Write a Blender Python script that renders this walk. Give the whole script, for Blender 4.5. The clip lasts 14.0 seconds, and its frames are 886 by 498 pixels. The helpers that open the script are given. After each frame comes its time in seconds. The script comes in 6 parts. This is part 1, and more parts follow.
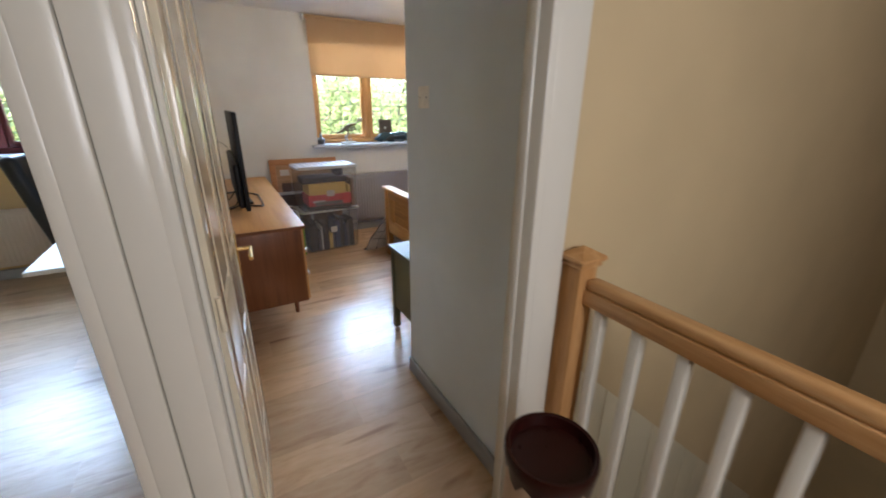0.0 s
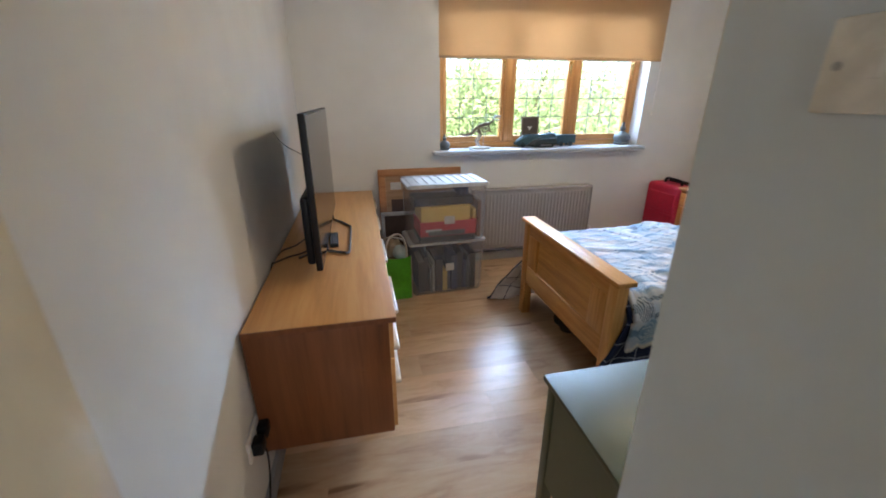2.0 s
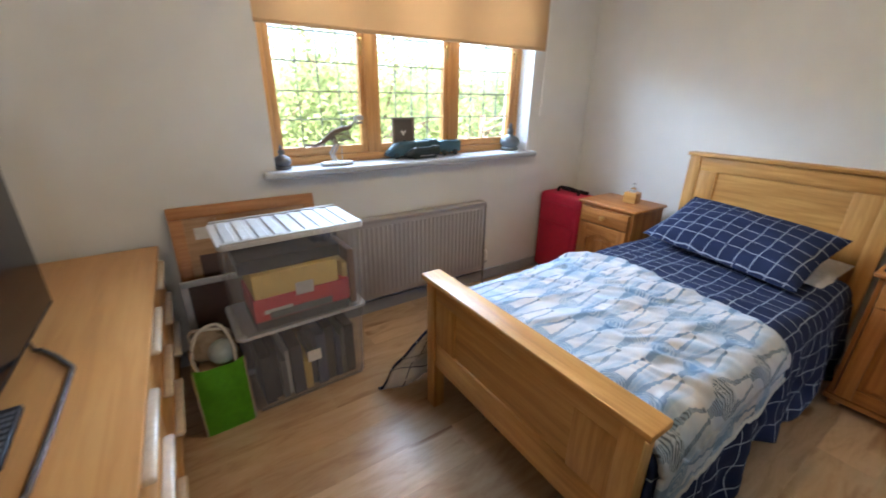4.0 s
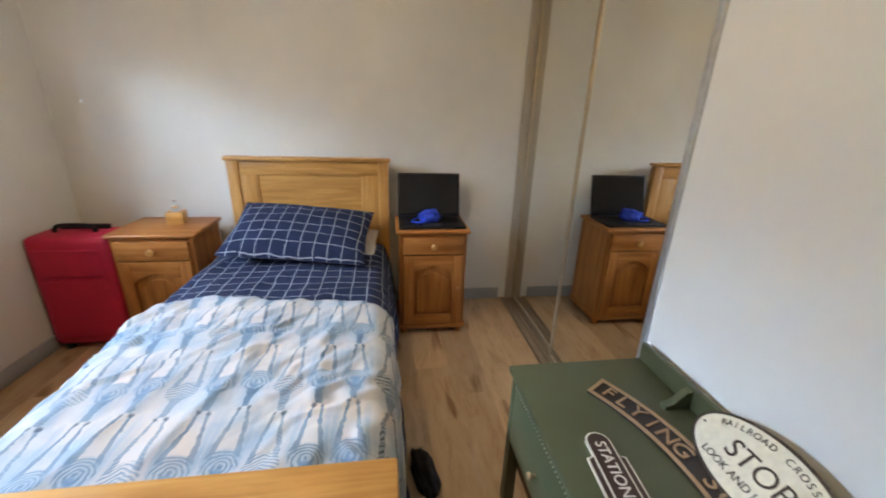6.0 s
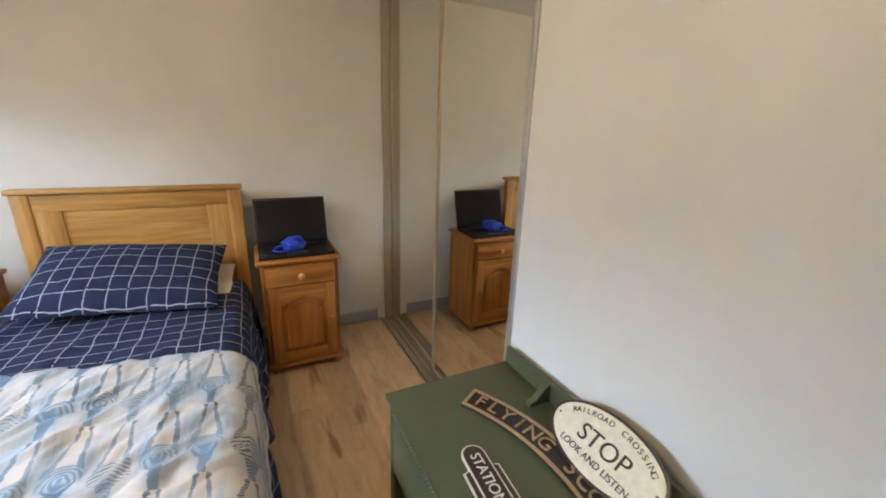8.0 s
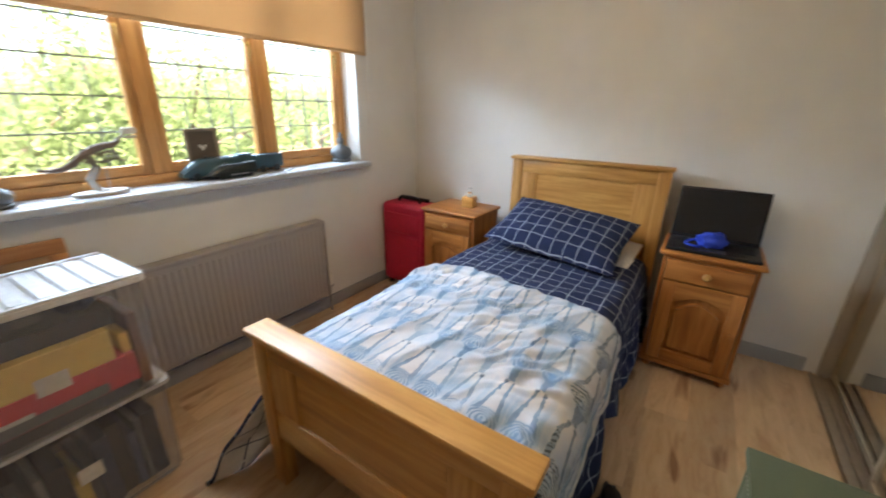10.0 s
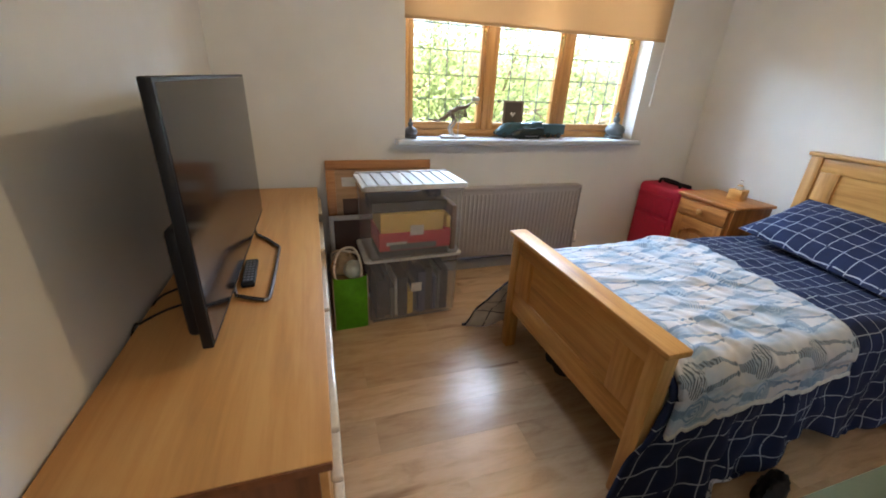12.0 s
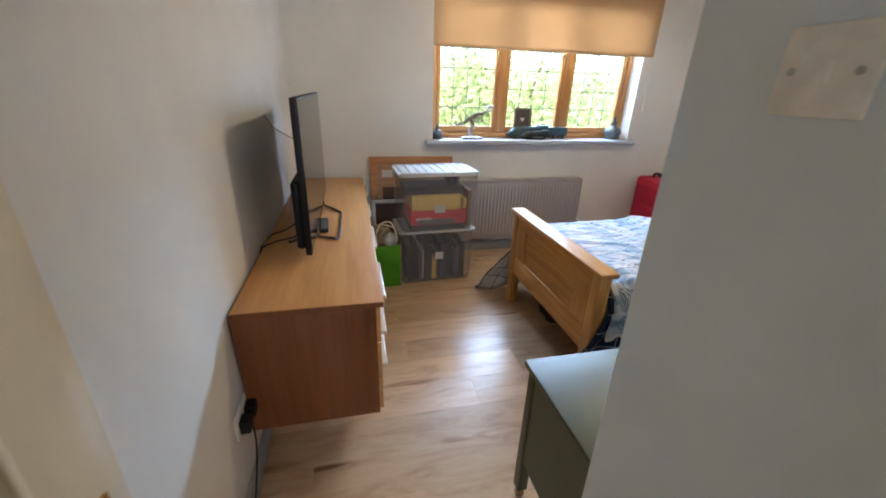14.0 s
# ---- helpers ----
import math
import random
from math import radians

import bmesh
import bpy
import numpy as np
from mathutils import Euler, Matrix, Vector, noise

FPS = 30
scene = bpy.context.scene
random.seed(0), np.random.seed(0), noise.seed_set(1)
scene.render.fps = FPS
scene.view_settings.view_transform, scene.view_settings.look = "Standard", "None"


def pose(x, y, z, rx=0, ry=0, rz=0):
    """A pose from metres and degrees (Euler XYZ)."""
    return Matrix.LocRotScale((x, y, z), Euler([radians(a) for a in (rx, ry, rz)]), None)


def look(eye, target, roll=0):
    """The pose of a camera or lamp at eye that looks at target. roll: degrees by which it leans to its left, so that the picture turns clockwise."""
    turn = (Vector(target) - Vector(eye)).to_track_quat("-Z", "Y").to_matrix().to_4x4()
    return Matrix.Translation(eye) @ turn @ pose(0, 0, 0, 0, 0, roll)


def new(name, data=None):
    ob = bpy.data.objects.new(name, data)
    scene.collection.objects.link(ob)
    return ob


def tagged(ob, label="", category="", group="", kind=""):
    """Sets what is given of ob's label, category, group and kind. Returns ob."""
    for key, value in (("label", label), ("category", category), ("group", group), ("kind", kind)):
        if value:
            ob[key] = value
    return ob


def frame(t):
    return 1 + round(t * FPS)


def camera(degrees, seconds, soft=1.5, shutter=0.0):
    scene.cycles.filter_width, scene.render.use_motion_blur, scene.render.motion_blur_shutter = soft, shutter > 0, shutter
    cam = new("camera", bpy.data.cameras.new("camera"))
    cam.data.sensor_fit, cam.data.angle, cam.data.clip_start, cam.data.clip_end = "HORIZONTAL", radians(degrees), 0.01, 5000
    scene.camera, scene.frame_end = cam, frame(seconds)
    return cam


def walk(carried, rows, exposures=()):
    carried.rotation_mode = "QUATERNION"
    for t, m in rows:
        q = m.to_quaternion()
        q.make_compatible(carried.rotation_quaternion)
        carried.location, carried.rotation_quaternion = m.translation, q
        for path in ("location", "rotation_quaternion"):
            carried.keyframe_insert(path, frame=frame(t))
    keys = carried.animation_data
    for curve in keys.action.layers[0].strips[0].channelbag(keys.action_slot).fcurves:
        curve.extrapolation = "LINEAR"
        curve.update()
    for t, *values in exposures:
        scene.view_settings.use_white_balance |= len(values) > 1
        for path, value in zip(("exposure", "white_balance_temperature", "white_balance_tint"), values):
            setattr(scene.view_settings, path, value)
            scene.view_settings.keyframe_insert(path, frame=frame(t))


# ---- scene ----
cam = camera(97.6, 14.0, soft=1.8, shutter=0.3)
PATH = [
    (0, (0.999, 1.87, 1.424), (1.938, 3.499, 0.742), 0.6),
    (0.5, (1.077, 2.182, 1.427), (1.76, 3.925, 0.724), -0.1),
    (1, (1.198, 2.515, 1.416), (1.669, 4.323, 0.702), -0.7),
    (1.5, (1.271, 2.785, 1.424), (1.669, 4.607, 0.7), -0.6),
    (2, (1.323, 3.117, 1.437), (1.712, 4.941, 0.716), -0.1),
    (2.2, (1.345, 3.227, 1.437), (1.713, 5.056, 0.716), -0.2),
    (4.3, (1.667, 4.226, 1.413), (2.905, 5.617, 0.683), 1.3),
    (4.5, (1.722, 4.281, 1.419), (3.107, 5.521, 0.68), 1.8),
    (5, (1.813, 4.401, 1.419), (3.533, 5.115, 0.688), 1.4),
    (5.5, (1.809, 4.451, 1.42), (3.667, 4.656, 0.71), 1.4),
    (6, (1.812, 4.432, 1.417), (3.673, 4.149, 0.741), 2.0),
    (6.5, (1.808, 4.416, 1.428), (3.597, 3.794, 0.785), 2.3),
    (7, (1.793, 4.385, 1.434), (3.489, 3.501, 0.848), 2.5),
    (7.2, (1.787, 4.369, 1.44), (3.444, 3.406, 0.868), 2.5),
    (9.3, (1.905, 4.345, 1.425), (3.793, 4.466, 0.777), 0.9),
    (9.5, (1.897, 4.318, 1.425), (3.74, 4.723, 0.761), 1.2),
    (10, (1.794, 4.265, 1.416), (3.357, 5.306, 0.728), 0.9),
    (10.5, (1.662, 4.187, 1.411), (2.924, 5.555, 0.678), 0.9),
    (11, (1.518, 4.036, 1.417), (2.487, 5.608, 0.649), 1.4),
    (11.5, (1.474, 3.901, 1.414), (2.209, 5.588, 0.632), 2.1),
    (12, (1.425, 3.747, 1.41), (2.006, 5.486, 0.61), 2.9),
    (12.5, (1.375, 3.636, 1.413), (1.938, 5.384, 0.62), 3.1),
    (13, (1.326, 3.462, 1.421), (1.864, 5.228, 0.651), 2.6),
    (13.5, (1.336, 3.289, 1.419), (1.818, 5.076, 0.66), 2.1),
    (14, (1.327, 3.086, 1.44), (1.758, 4.881, 0.671), 1.9),
]
EXPOSURE = [(0, 2.75, 5700, 14), (0.8, 2.74, 5400, 13), (1.5, 2.77, 5350, 12), (2.2, 2.77, 5600, 12), (4.5, 2.73, 5800, 12), (5.5, 2.7, 5950, 12), (6.3, 2.74, 6500, 12), (7.0, 2.78, 6750, 12), (9.5, 2.65, 6550, 12), (11.0, 2.58, 6200, 12), (12.5, 2.75, 6000, 12), (13.3, 2.83, 5650, 12), (14.0, 2.88, 5600, 12)]
walk(cam, [(t, look(eye, target, roll)) for t, eye, target, roll in PATH], EXPOSURE)

# ---- light and exposure ----
world = bpy.data.worlds.new("sky")
scene.world = world
world.use_nodes = True
wn = world.node_tree.nodes
sky = wn.new("ShaderNodeTexSky")
sky.sky_type, sky.sun_disc = "NISHITA", False
sky.sun_elevation, sky.sun_rotation = radians(26), radians(203)
sky.air_density, sky.dust_density, sky.ozone_density = 1.0, 3.0, 1.0
wn["Background"].inputs[1].default_value = 0.15
world.node_tree.links.new(sky.outputs[0], wn["Background"].inputs[0])
SUN = bpy.data.lights.new("sun", "SUN")
SUN.energy, SUN.angle, SUN.color = 5.0, radians(2.0), (1.0, 0.95, 0.86)
sun = new("sun", SUN)
sun.matrix_basis = look((-6, -14, 9), (0, 8, -2))


def area_lamp(name, x, y, z, target, w, h, watts, color=(0.64, 0.82, 1.0)):
    """An area lamp: skylight from outside a window's glass, or fill on the landing."""
    d = bpy.data.lights.new(name, "AREA")
    d.shape, d.size, d.size_y, d.energy, d.color = "RECTANGLE", w, h, watts, color
    ob = new(name, d)
    ob.matrix_basis = look((x, y, z), target)
    return ob


area_lamp("window_skylight", 2.94, 7.40, 2.10, (2.94, 3.8, 1.0), 2.3, 0.34, 25)
area_lamp("office_skylight", -0.75, 7.40, 2.30, (-0.75, 4.6, 0.75), 1.9, 0.64, 28)
# added fill inside the landing, which has no window or lamp of its own
area_lamp("landing_fill", 1.6, 0.42, 1.75, (2.5, 2.6, 0.6), 1.1, 0.8, 4.8, (1.0, 0.95, 0.86))
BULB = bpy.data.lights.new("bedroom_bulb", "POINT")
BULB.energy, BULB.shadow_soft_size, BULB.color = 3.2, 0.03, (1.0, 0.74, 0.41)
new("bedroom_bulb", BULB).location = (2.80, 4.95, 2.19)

# ---- materials ----


class Nodes:
    """A small helper to write node materials."""

    def __init__(self, name):
        self.mat = bpy.data.materials.new(name)
        self.mat.use_nodes = True
        self.t = self.mat.node_tree
        self.p = self.t.nodes["Principled BSDF"]
        self.out = self.t.nodes["Material Output"]

    def node(self, kind, **kw):
        n = self.t.nodes.new(kind)
        for k, v in kw.items():
            n.inputs[k.replace("_", " ")].default_value = v
        return n

    def link(self, a, b):
        self.t.links.new(a, b)

    def put(self, sock, v):
        if isinstance(v, bpy.types.NodeSocket):
            self.link(v, sock)
        else:
            sock.default_value = v

    def m(self, op, a, b=0.0, c=0.0):
        n = self.t.nodes.new("ShaderNodeMath")
        n.operation = op
        for i, v in enumerate((a, b, c)):
            self.put(n.inputs[i], v)
        return n.outputs[0]

    def coords(self, which="Object", scale=(1, 1, 1)):
        tc = self.t.nodes.new("ShaderNodeTexCoord")
        mp = self.t.nodes.new("ShaderNodeMapping")
        mp.inputs["Scale"].default_value = scale
        self.link(tc.outputs[which], mp.inputs[0])
        return mp.outputs[0]

    def noise(self, vec, scale, detail=4.0, rough=0.55, dist=0.0):
        n = self.node("ShaderNodeTexNoise", Scale=scale, Detail=detail, Roughness=rough, Distortion=dist)
        if vec is not None:
            self.link(vec, n.inputs["Vector"])
        return n.outputs[0]

    def ramp(self, fac, stops):
        n = self.t.nodes.new("ShaderNodeValToRGB")
        e = n.color_ramp.elements
        while len(e) < len(stops):
            e.new(0.5)
        for el, (pos, col) in zip(e, stops):
            el.position, el.color = pos, (*col, 1)
        self.link(fac, n.inputs[0])
        return n.outputs[0]

    def mix(self, fac, a, b, blend="MIX"):
        n = self.t.nodes.new("ShaderNodeMix")
        n.data_type, n.blend_type = "RGBA", blend
        self.put(n.inputs[0], fac)
        for i, v in ((6, a), (7, b)):
            self.put(n.inputs[i], (*v, 1) if isinstance(v, tuple) and len(v) == 3 else v)
        return n.outputs[2]

    def bump(self, h, strength=0.3, dist=0.002):
        n = self.node("ShaderNodeBump", Strength=strength, Distance=dist)
        self.link(h, n.inputs["Height"])
        self.link(n.outputs[0], self.p.inputs["Normal"])

    def set(self, color=None, rough=None, metal=None, **kw):
        if color is not None:
            self.put(self.p.inputs["Base Color"], (*color, 1) if isinstance(color, tuple) and len(color) == 3 else color)
        if rough is not None:
            self.put(self.p.inputs["Roughness"], rough)
        if metal is not None:
            self.put(self.p.inputs["Metallic"], metal)
        for k, v in kw.items():
            self.put(self.p.inputs[k.replace("_", " ")], v)
        return self


def dim(c, f):
    return tuple(min(1.0, v * f) for v in c)


def paint(name, c, rough=0.6, wear=0.06, grain=0.15):
    """Painted plaster or woodwork: faint blotches and roller grain."""
    n = Nodes(name)
    v = n.coords()
    big = n.noise(v, 1.7, 3)
    fine = n.noise(v, 180.0, 2)
    n.set(n.ramp(big, ((0.3, dim(c, 1 - wear)), (0.7, dim(c, 1 + wear)))), n.m("MULTIPLY_ADD", fine, 0.12, rough - 0.06))
    n.bump(fine, grain, 0.001)
    return n.mat


def wood(name, c1, c2, axis="x", rough=0.42, scale=1.0, depth=0.72):
    """Sawn wood with its grain along one axis of the object."""
    n = Nodes(name)
    s = {"x": (0.9, 14, 14), "y": (14, 0.9, 14), "z": (14, 14, 0.9)}[axis]
    v = n.coords("Object", tuple(k * scale for k in s))
    info = n.t.nodes.new("ShaderNodeObjectInfo")
    add = n.t.nodes.new("ShaderNodeVectorMath")
    add.operation = "ADD"
    n.link(v, add.inputs[0])
    comb = n.t.nodes.new("ShaderNodeCombineXYZ")
    for i in range(3):
        n.link(n.m("MULTIPLY", info.outputs["Random"], 17.0 + 9 * i), comb.inputs[i])
    n.link(comb.outputs[0], add.inputs[1])
    grain = n.noise(add.outputs[0], 2.6, 7, 0.62, 0.6)
    bands = n.noise(add.outputs[0], 0.7, 3, 0.5, 1.6)
    fine = n.noise(add.outputs[0], 14.0, 4, 0.7)
    f = n.m("ADD", n.m("MULTIPLY", grain, 0.55), n.m("ADD", n.m("MULTIPLY", bands, 0.35), n.m("MULTIPLY", fine, 0.12)))
    dark = dim(c1, depth)
    n.set(n.ramp(f, ((0.36, dark), (0.47, c1), (0.60, c2))), n.m("MULTIPLY_ADD", fine, 0.18, rough - 0.08))
    n.bump(grain, 0.12, 0.001)
    return n.mat


def plain(name, c, rough=0.5, metal=0.0, **kw):
    n = Nodes(name)
    v = n.coords()
    f = n.noise(v, 40.0, 3)
    n.set(n.ramp(f, ((0.3, dim(c, 0.9)), (0.7, dim(c, 1.08)))), n.m("MULTIPLY_ADD", f, 0.15, rough - 0.07), metal, **kw)
    return n.mat


def plank_floor():
    """Oak laminate: each plank has its own shade, long grain and a few knots."""
    n = Nodes("oak_laminate")
    info = n.t.nodes.new("ShaderNodeObjectInfo")
    r = info.outputs["Random"]
    v = n.coords("Object", (1.7, 8, 8))
    comb = n.t.nodes.new("ShaderNodeCombineXYZ")
    for i in range(3):
        n.link(n.m("MULTIPLY", r, 31.0 + 13 * i), comb.inputs[i])
    add = n.t.nodes.new("ShaderNodeVectorMath")
    add.operation = "ADD"
    n.link(v, add.inputs[0])
    n.link(comb.outputs[0], add.inputs[1])
    grain = n.noise(add.outputs[0], 2.2, 6, 0.6, 0.9)
    fine = n.noise(add.outputs[0], 11.0, 4, 0.7)
    knot = n.noise(add.outputs[0], 1.15, 2, 0.4, 0.4)
    f = n.m("ADD", n.m("MULTIPLY", grain, 0.8), n.m("MULTIPLY", fine, 0.2))
    base = n.ramp(f, ((0.28, (0.40, 0.235, 0.12)), (0.48, (0.56, 0.37, 0.205)), (0.70, (0.65, 0.46, 0.275))))
    shade = n.m("MULTIPLY_ADD", r, 0.28, 0.84)
    hsv = n.node("ShaderNodeHueSaturation", Saturation=0.95)
    n.link(base, hsv.inputs["Color"])
    n.link(shade, hsv.inputs["Value"])
    spots = n.ramp(knot, ((0.66, (1, 1, 1)), (0.74, (0.5, 0.40, 0.33))))
    n.set(n.mix(1.0, hsv.outputs[0], spots, "MULTIPLY"), n.m("MULTIPLY_ADD", fine, 0.12, 0.24))
    n.bump(n.m("ADD", grain, n.m("MULTIPLY", fine, 0.4)), 0.1, 0.001)
    return n.mat


def glass(name, tint=(1, 1, 1), rough=0.0):
    n = Nodes(name)
    n.set(tint, rough, 0.0, Transmission_Weight=1.0, IOR=1.45)
    return n.mat


M_WALL = paint("wall_paint_pale_grey", (0.76, 0.75, 0.72), 0.75)
# wardrobe end wall: bluish shade on a white wall, put into its colour
M_WALL_SHADED = paint("wall_paint_cool_shade", (0.70, 0.765, 0.82), 0.75)
M_CEIL = paint("ceiling_white", (0.86, 0.84, 0.80), 0.8)
M_LAND = paint("landing_paint_magnolia", (0.60, 0.47, 0.275), 0.7)
M_OFFW = paint("office_paint_ochre", (0.66, 0.46, 0.22), 0.7)
M_SKIRT = paint("skirting_paint_grey", (0.36, 0.37, 0.39), 0.5)
M_GLOSS = paint("gloss_white_woodwork", (0.74, 0.71, 0.63), 0.22, 0.03, 0.05)
M_DOOR = paint("gloss_white_door", (0.74, 0.66, 0.50), 0.10, 0.03, 0.03)
M_WHITEPANEL = paint("white_sliding_panel", (0.78, 0.81, 0.84), 0.40, 0.03, 0.05)
M_FLOOR = plank_floor()
M_UNDER = plain("floor_screed", (0.06, 0.045, 0.035), 0.9)
M_OAK_X = wood("light_oak_x", (0.48, 0.235, 0.058), (0.61, 0.335, 0.10), "x")
M_OAK_Y = wood("light_oak_y", (0.48, 0.235, 0.058), (0.61, 0.335, 0.10), "y")
M_OAK_Z = wood("light_oak_z", (0.48, 0.235, 0.058), (0.61, 0.335, 0.10), "z")
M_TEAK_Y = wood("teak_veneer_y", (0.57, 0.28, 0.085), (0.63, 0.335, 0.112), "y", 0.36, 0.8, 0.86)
# same teak for sides and legs, darkened to carry their shade
M_TEAK_SHADED = wood("teak_veneer_shaded", (0.17, 0.054, 0.014), (0.205, 0.068, 0.019), "z", 0.36)
M_PINE_Y = wood("orange_pine_y", (0.34, 0.120, 0.022), (0.46, 0.185, 0.042), "y")
M_PINE_Z = wood("orange_pine_z", (0.34, 0.120, 0.022), (0.46, 0.185, 0.042), "z")
M_BANI = wood("banister_oak_y", (0.52, 0.28, 0.10), (0.62, 0.37, 0.16), "y", 0.35)
M_BANIZ = wood("banister_oak_z", (0.47, 0.24, 0.08), (0.57, 0.32, 0.13), "z", 0.35)
M_FRAME_X = wood("window_oak_x", (0.50, 0.24, 0.07), (0.62, 0.33, 0.11), "x")
M_FRAME_Z = wood("window_oak_z", (0.50, 0.24, 0.07), (0.62, 0.33, 0.11), "z")
M_SILL = paint("sill_paint", (0.50, 0.53, 0.57), 0.35)
M_RAD = paint("radiator_enamel", (0.41, 0.38, 0.375), 0.4, 0.03, 0.05)
M_BRASS = plain("brass", (0.62, 0.42, 0.16), 0.25, 1.0)
M_STEEL = plain("steel", (0.45, 0.45, 0.46), 0.3, 1.0)
M_ALU = plain("brushed_aluminium", (0.55, 0.57, 0.60), 0.35, 0.7)
M_TRACK = plain("track_aluminium", (0.34, 0.27, 0.20), 0.5, 0.4)
M_BRONZE = plain("bronze_anodised", (0.50, 0.41, 0.29), 0.4, 0.6)
M_MIRROR = Nodes("mirror_silver").set((0.86, 0.87, 0.84), 0.02, 1.0).mat
M_GLASS = glass("window_glass")
M_LEAD = plain("lead_came", (0.17, 0.18, 0.19), 0.5, 0.4)
M_BLACK = plain("black_plastic", (0.010, 0.010, 0.012), 0.45, 0.0, Specular_IOR_Level=0.25)
M_SCREEN = Nodes("dark_screen").set((0.008, 0.008, 0.010), 0.13, 0.0, Specular_IOR_Level=0.45).mat
M_WHITE = plain("white_plastic", (0.84, 0.82, 0.77), 0.35)
M_GREEN = paint("sage_green_paint", (0.078, 0.092, 0.050), 0.42, 0.1)
M_PULL = plain("polished_pale_pull", (0.66, 0.56, 0.44), 0.14, 0.0, Coat_Weight=0.6)
M_DARKWOOD = wood("dark_wood_z", (0.10, 0.05, 0.025), (0.16, 0.085, 0.04), "z")


# ---- building helpers ----
def box(bm, x0, x1, y0, y1, z0, z1, bevel=0.0, seg=2, m=None):
    geo = bmesh.ops.create_cube(bm, size=1.0)
    vs = geo["verts"]
    for v in vs:
        v.co = Vector((x0 + (v.co.x + 0.5) * (x1 - x0), y0 + (v.co.y + 0.5) * (y1 - y0), z0 + (v.co.z + 0.5) * (z1 - z0)))
    if bevel:
        es = list({e for v in vs for e in v.link_edges})
        out = bmesh.ops.bevel(bm, geom=es, offset=bevel, segments=seg, profile=0.5, affect="EDGES")
        vs = list(set(out["verts"]) | {v for v in vs if v.is_valid})
    if m is not None:
        for v in vs:
            v.co = m @ v.co
    return bm


def cubic(*a, **k):
    return box(bmesh.new(), *a, **k)


def rod(bm, p, q, r0, r1=None, n=12):
    """A round bar, tapered from r0 at p to r1 at q."""
    p, q = Vector(p), Vector(q)
    r1 = r0 if r1 is None else r1
    turn = (q - p).to_track_quat("Z", "Y").to_matrix().to_4x4()
    bmesh.ops.create_cone(bm, cap_ends=True, segments=n, radius1=r0, radius2=r1, depth=(q - p).length, matrix=Matrix.Translation((p + q) / 2) @ turn)
    return bm


def lathe(bm, prof, n=24, c=(0, 0, 0)):
    """A turned body from (radius, height) pairs round the z axis."""
    rings = []
    for r, z in prof:
        rings.append([bm.verts.new((c[0] + r * math.cos(2 * math.pi * i / n), c[1] + r * math.sin(2 * math.pi * i / n), c[2] + z)) for i in range(n)])
    for a, b in zip(rings, rings[1:]):
        for i in range(n):
            bm.faces.new((a[i], a[(i + 1) % n], b[(i + 1) % n], b[i]))
    bm.faces.new(rings[0][::-1])
    bm.faces.new(rings[-1])
    return bm


def tube(bm, pts, r, n=8):
    """A bent pipe through points."""
    pts = [Vector(p) for p in pts]
    rings = []
    for i, p in enumerate(pts):
        d = (pts[min(i + 1, len(pts) - 1)] - pts[max(i - 1, 0)]).normalized()
        up = Vector((0, 0, 1)) if abs(d.z) < 0.9 else Vector((1, 0, 0))
        a = d.cross(up).normalized()
        b = d.cross(a)
        rings.append([bm.verts.new(p + r * (math.cos(2 * math.pi * k / n) * a + math.sin(2 * math.pi * k / n) * b)) for k in range(n)])
    for a, b in zip(rings, rings[1:]):
        for k in range(n):
            bm.faces.new((a[k], a[(k + 1) % n], b[(k + 1) % n], b[k]))
    bm.faces.new(rings[0][::-1])
    bm.faces.new(rings[-1])
    return bm


def spline(pts, n=8):
    """Catmull-Rom points along a bent line."""
    p = [Vector(pts[0])] + [Vector(q) for q in pts] + [Vector(pts[-1])]
    out = []
    for i in range(1, len(p) - 2):
        for k in range(n):
            t = k / n
            a, b, c, d = p[i - 1:i + 3]
            out.append(0.5 * ((2 * b) + (c - a) * t + (2 * a - 5 * b + 4 * c - d) * t * t + (3 * b - a - 3 * c + d) * t ** 3))
    out.append(p[-2])
    return out


def prism(bm, outline, z0, z1, m=None):
    """A flat outline in x and y, raised from z0 to z1."""
    lo = [bm.verts.new((x, y, z0)) for x, y in outline]
    hi = [bm.verts.new((x, y, z1)) for x, y in outline]
    n = len(lo)
    bm.faces.new(lo[::-1])
    bm.faces.new(hi)
    for i in range(n):
        bm.faces.new((lo[i], lo[(i + 1) % n], hi[(i + 1) % n], hi[i]))
    if m is not None:
        for v in lo + hi:
            v.co = m @ v.co
    return bm


def mesh_of(name, bm, material, smooth=True):
    bmesh.ops.recalc_face_normals(bm, faces=bm.faces[:])
    me = bpy.data.meshes.new(name)
    bm.to_mesh(me)
    bm.free()
    me.materials.append(material)
    if smooth:
        me.shade_smooth()
        me.set_sharp_from_angle(angle=radians(35))
    return me


def part(name, bm, material, parent=None, label="", smooth=True):
    ob = new(name, mesh_of(name, bm, material, smooth))
    ob.parent = parent
    if label:
        ob["label"] = label
    return ob


def thing(name, m, label, category, group=""):
    ob = new(name)
    ob.empty_display_size = 0.1
    ob.matrix_basis = m
    return tagged(ob, label, category, group)


def solid(name, bm, material, label, category, group="", m=None):
    """A thing that is one mesh."""
    ob = part(name, bm, material)
    if m is not None:
        ob.matrix_basis = m
    return tagged(ob, label, category, group)


def setting(name, bm, material, label, category=""):
    return tagged(part(name, bm, material), label, category, "", "structure")


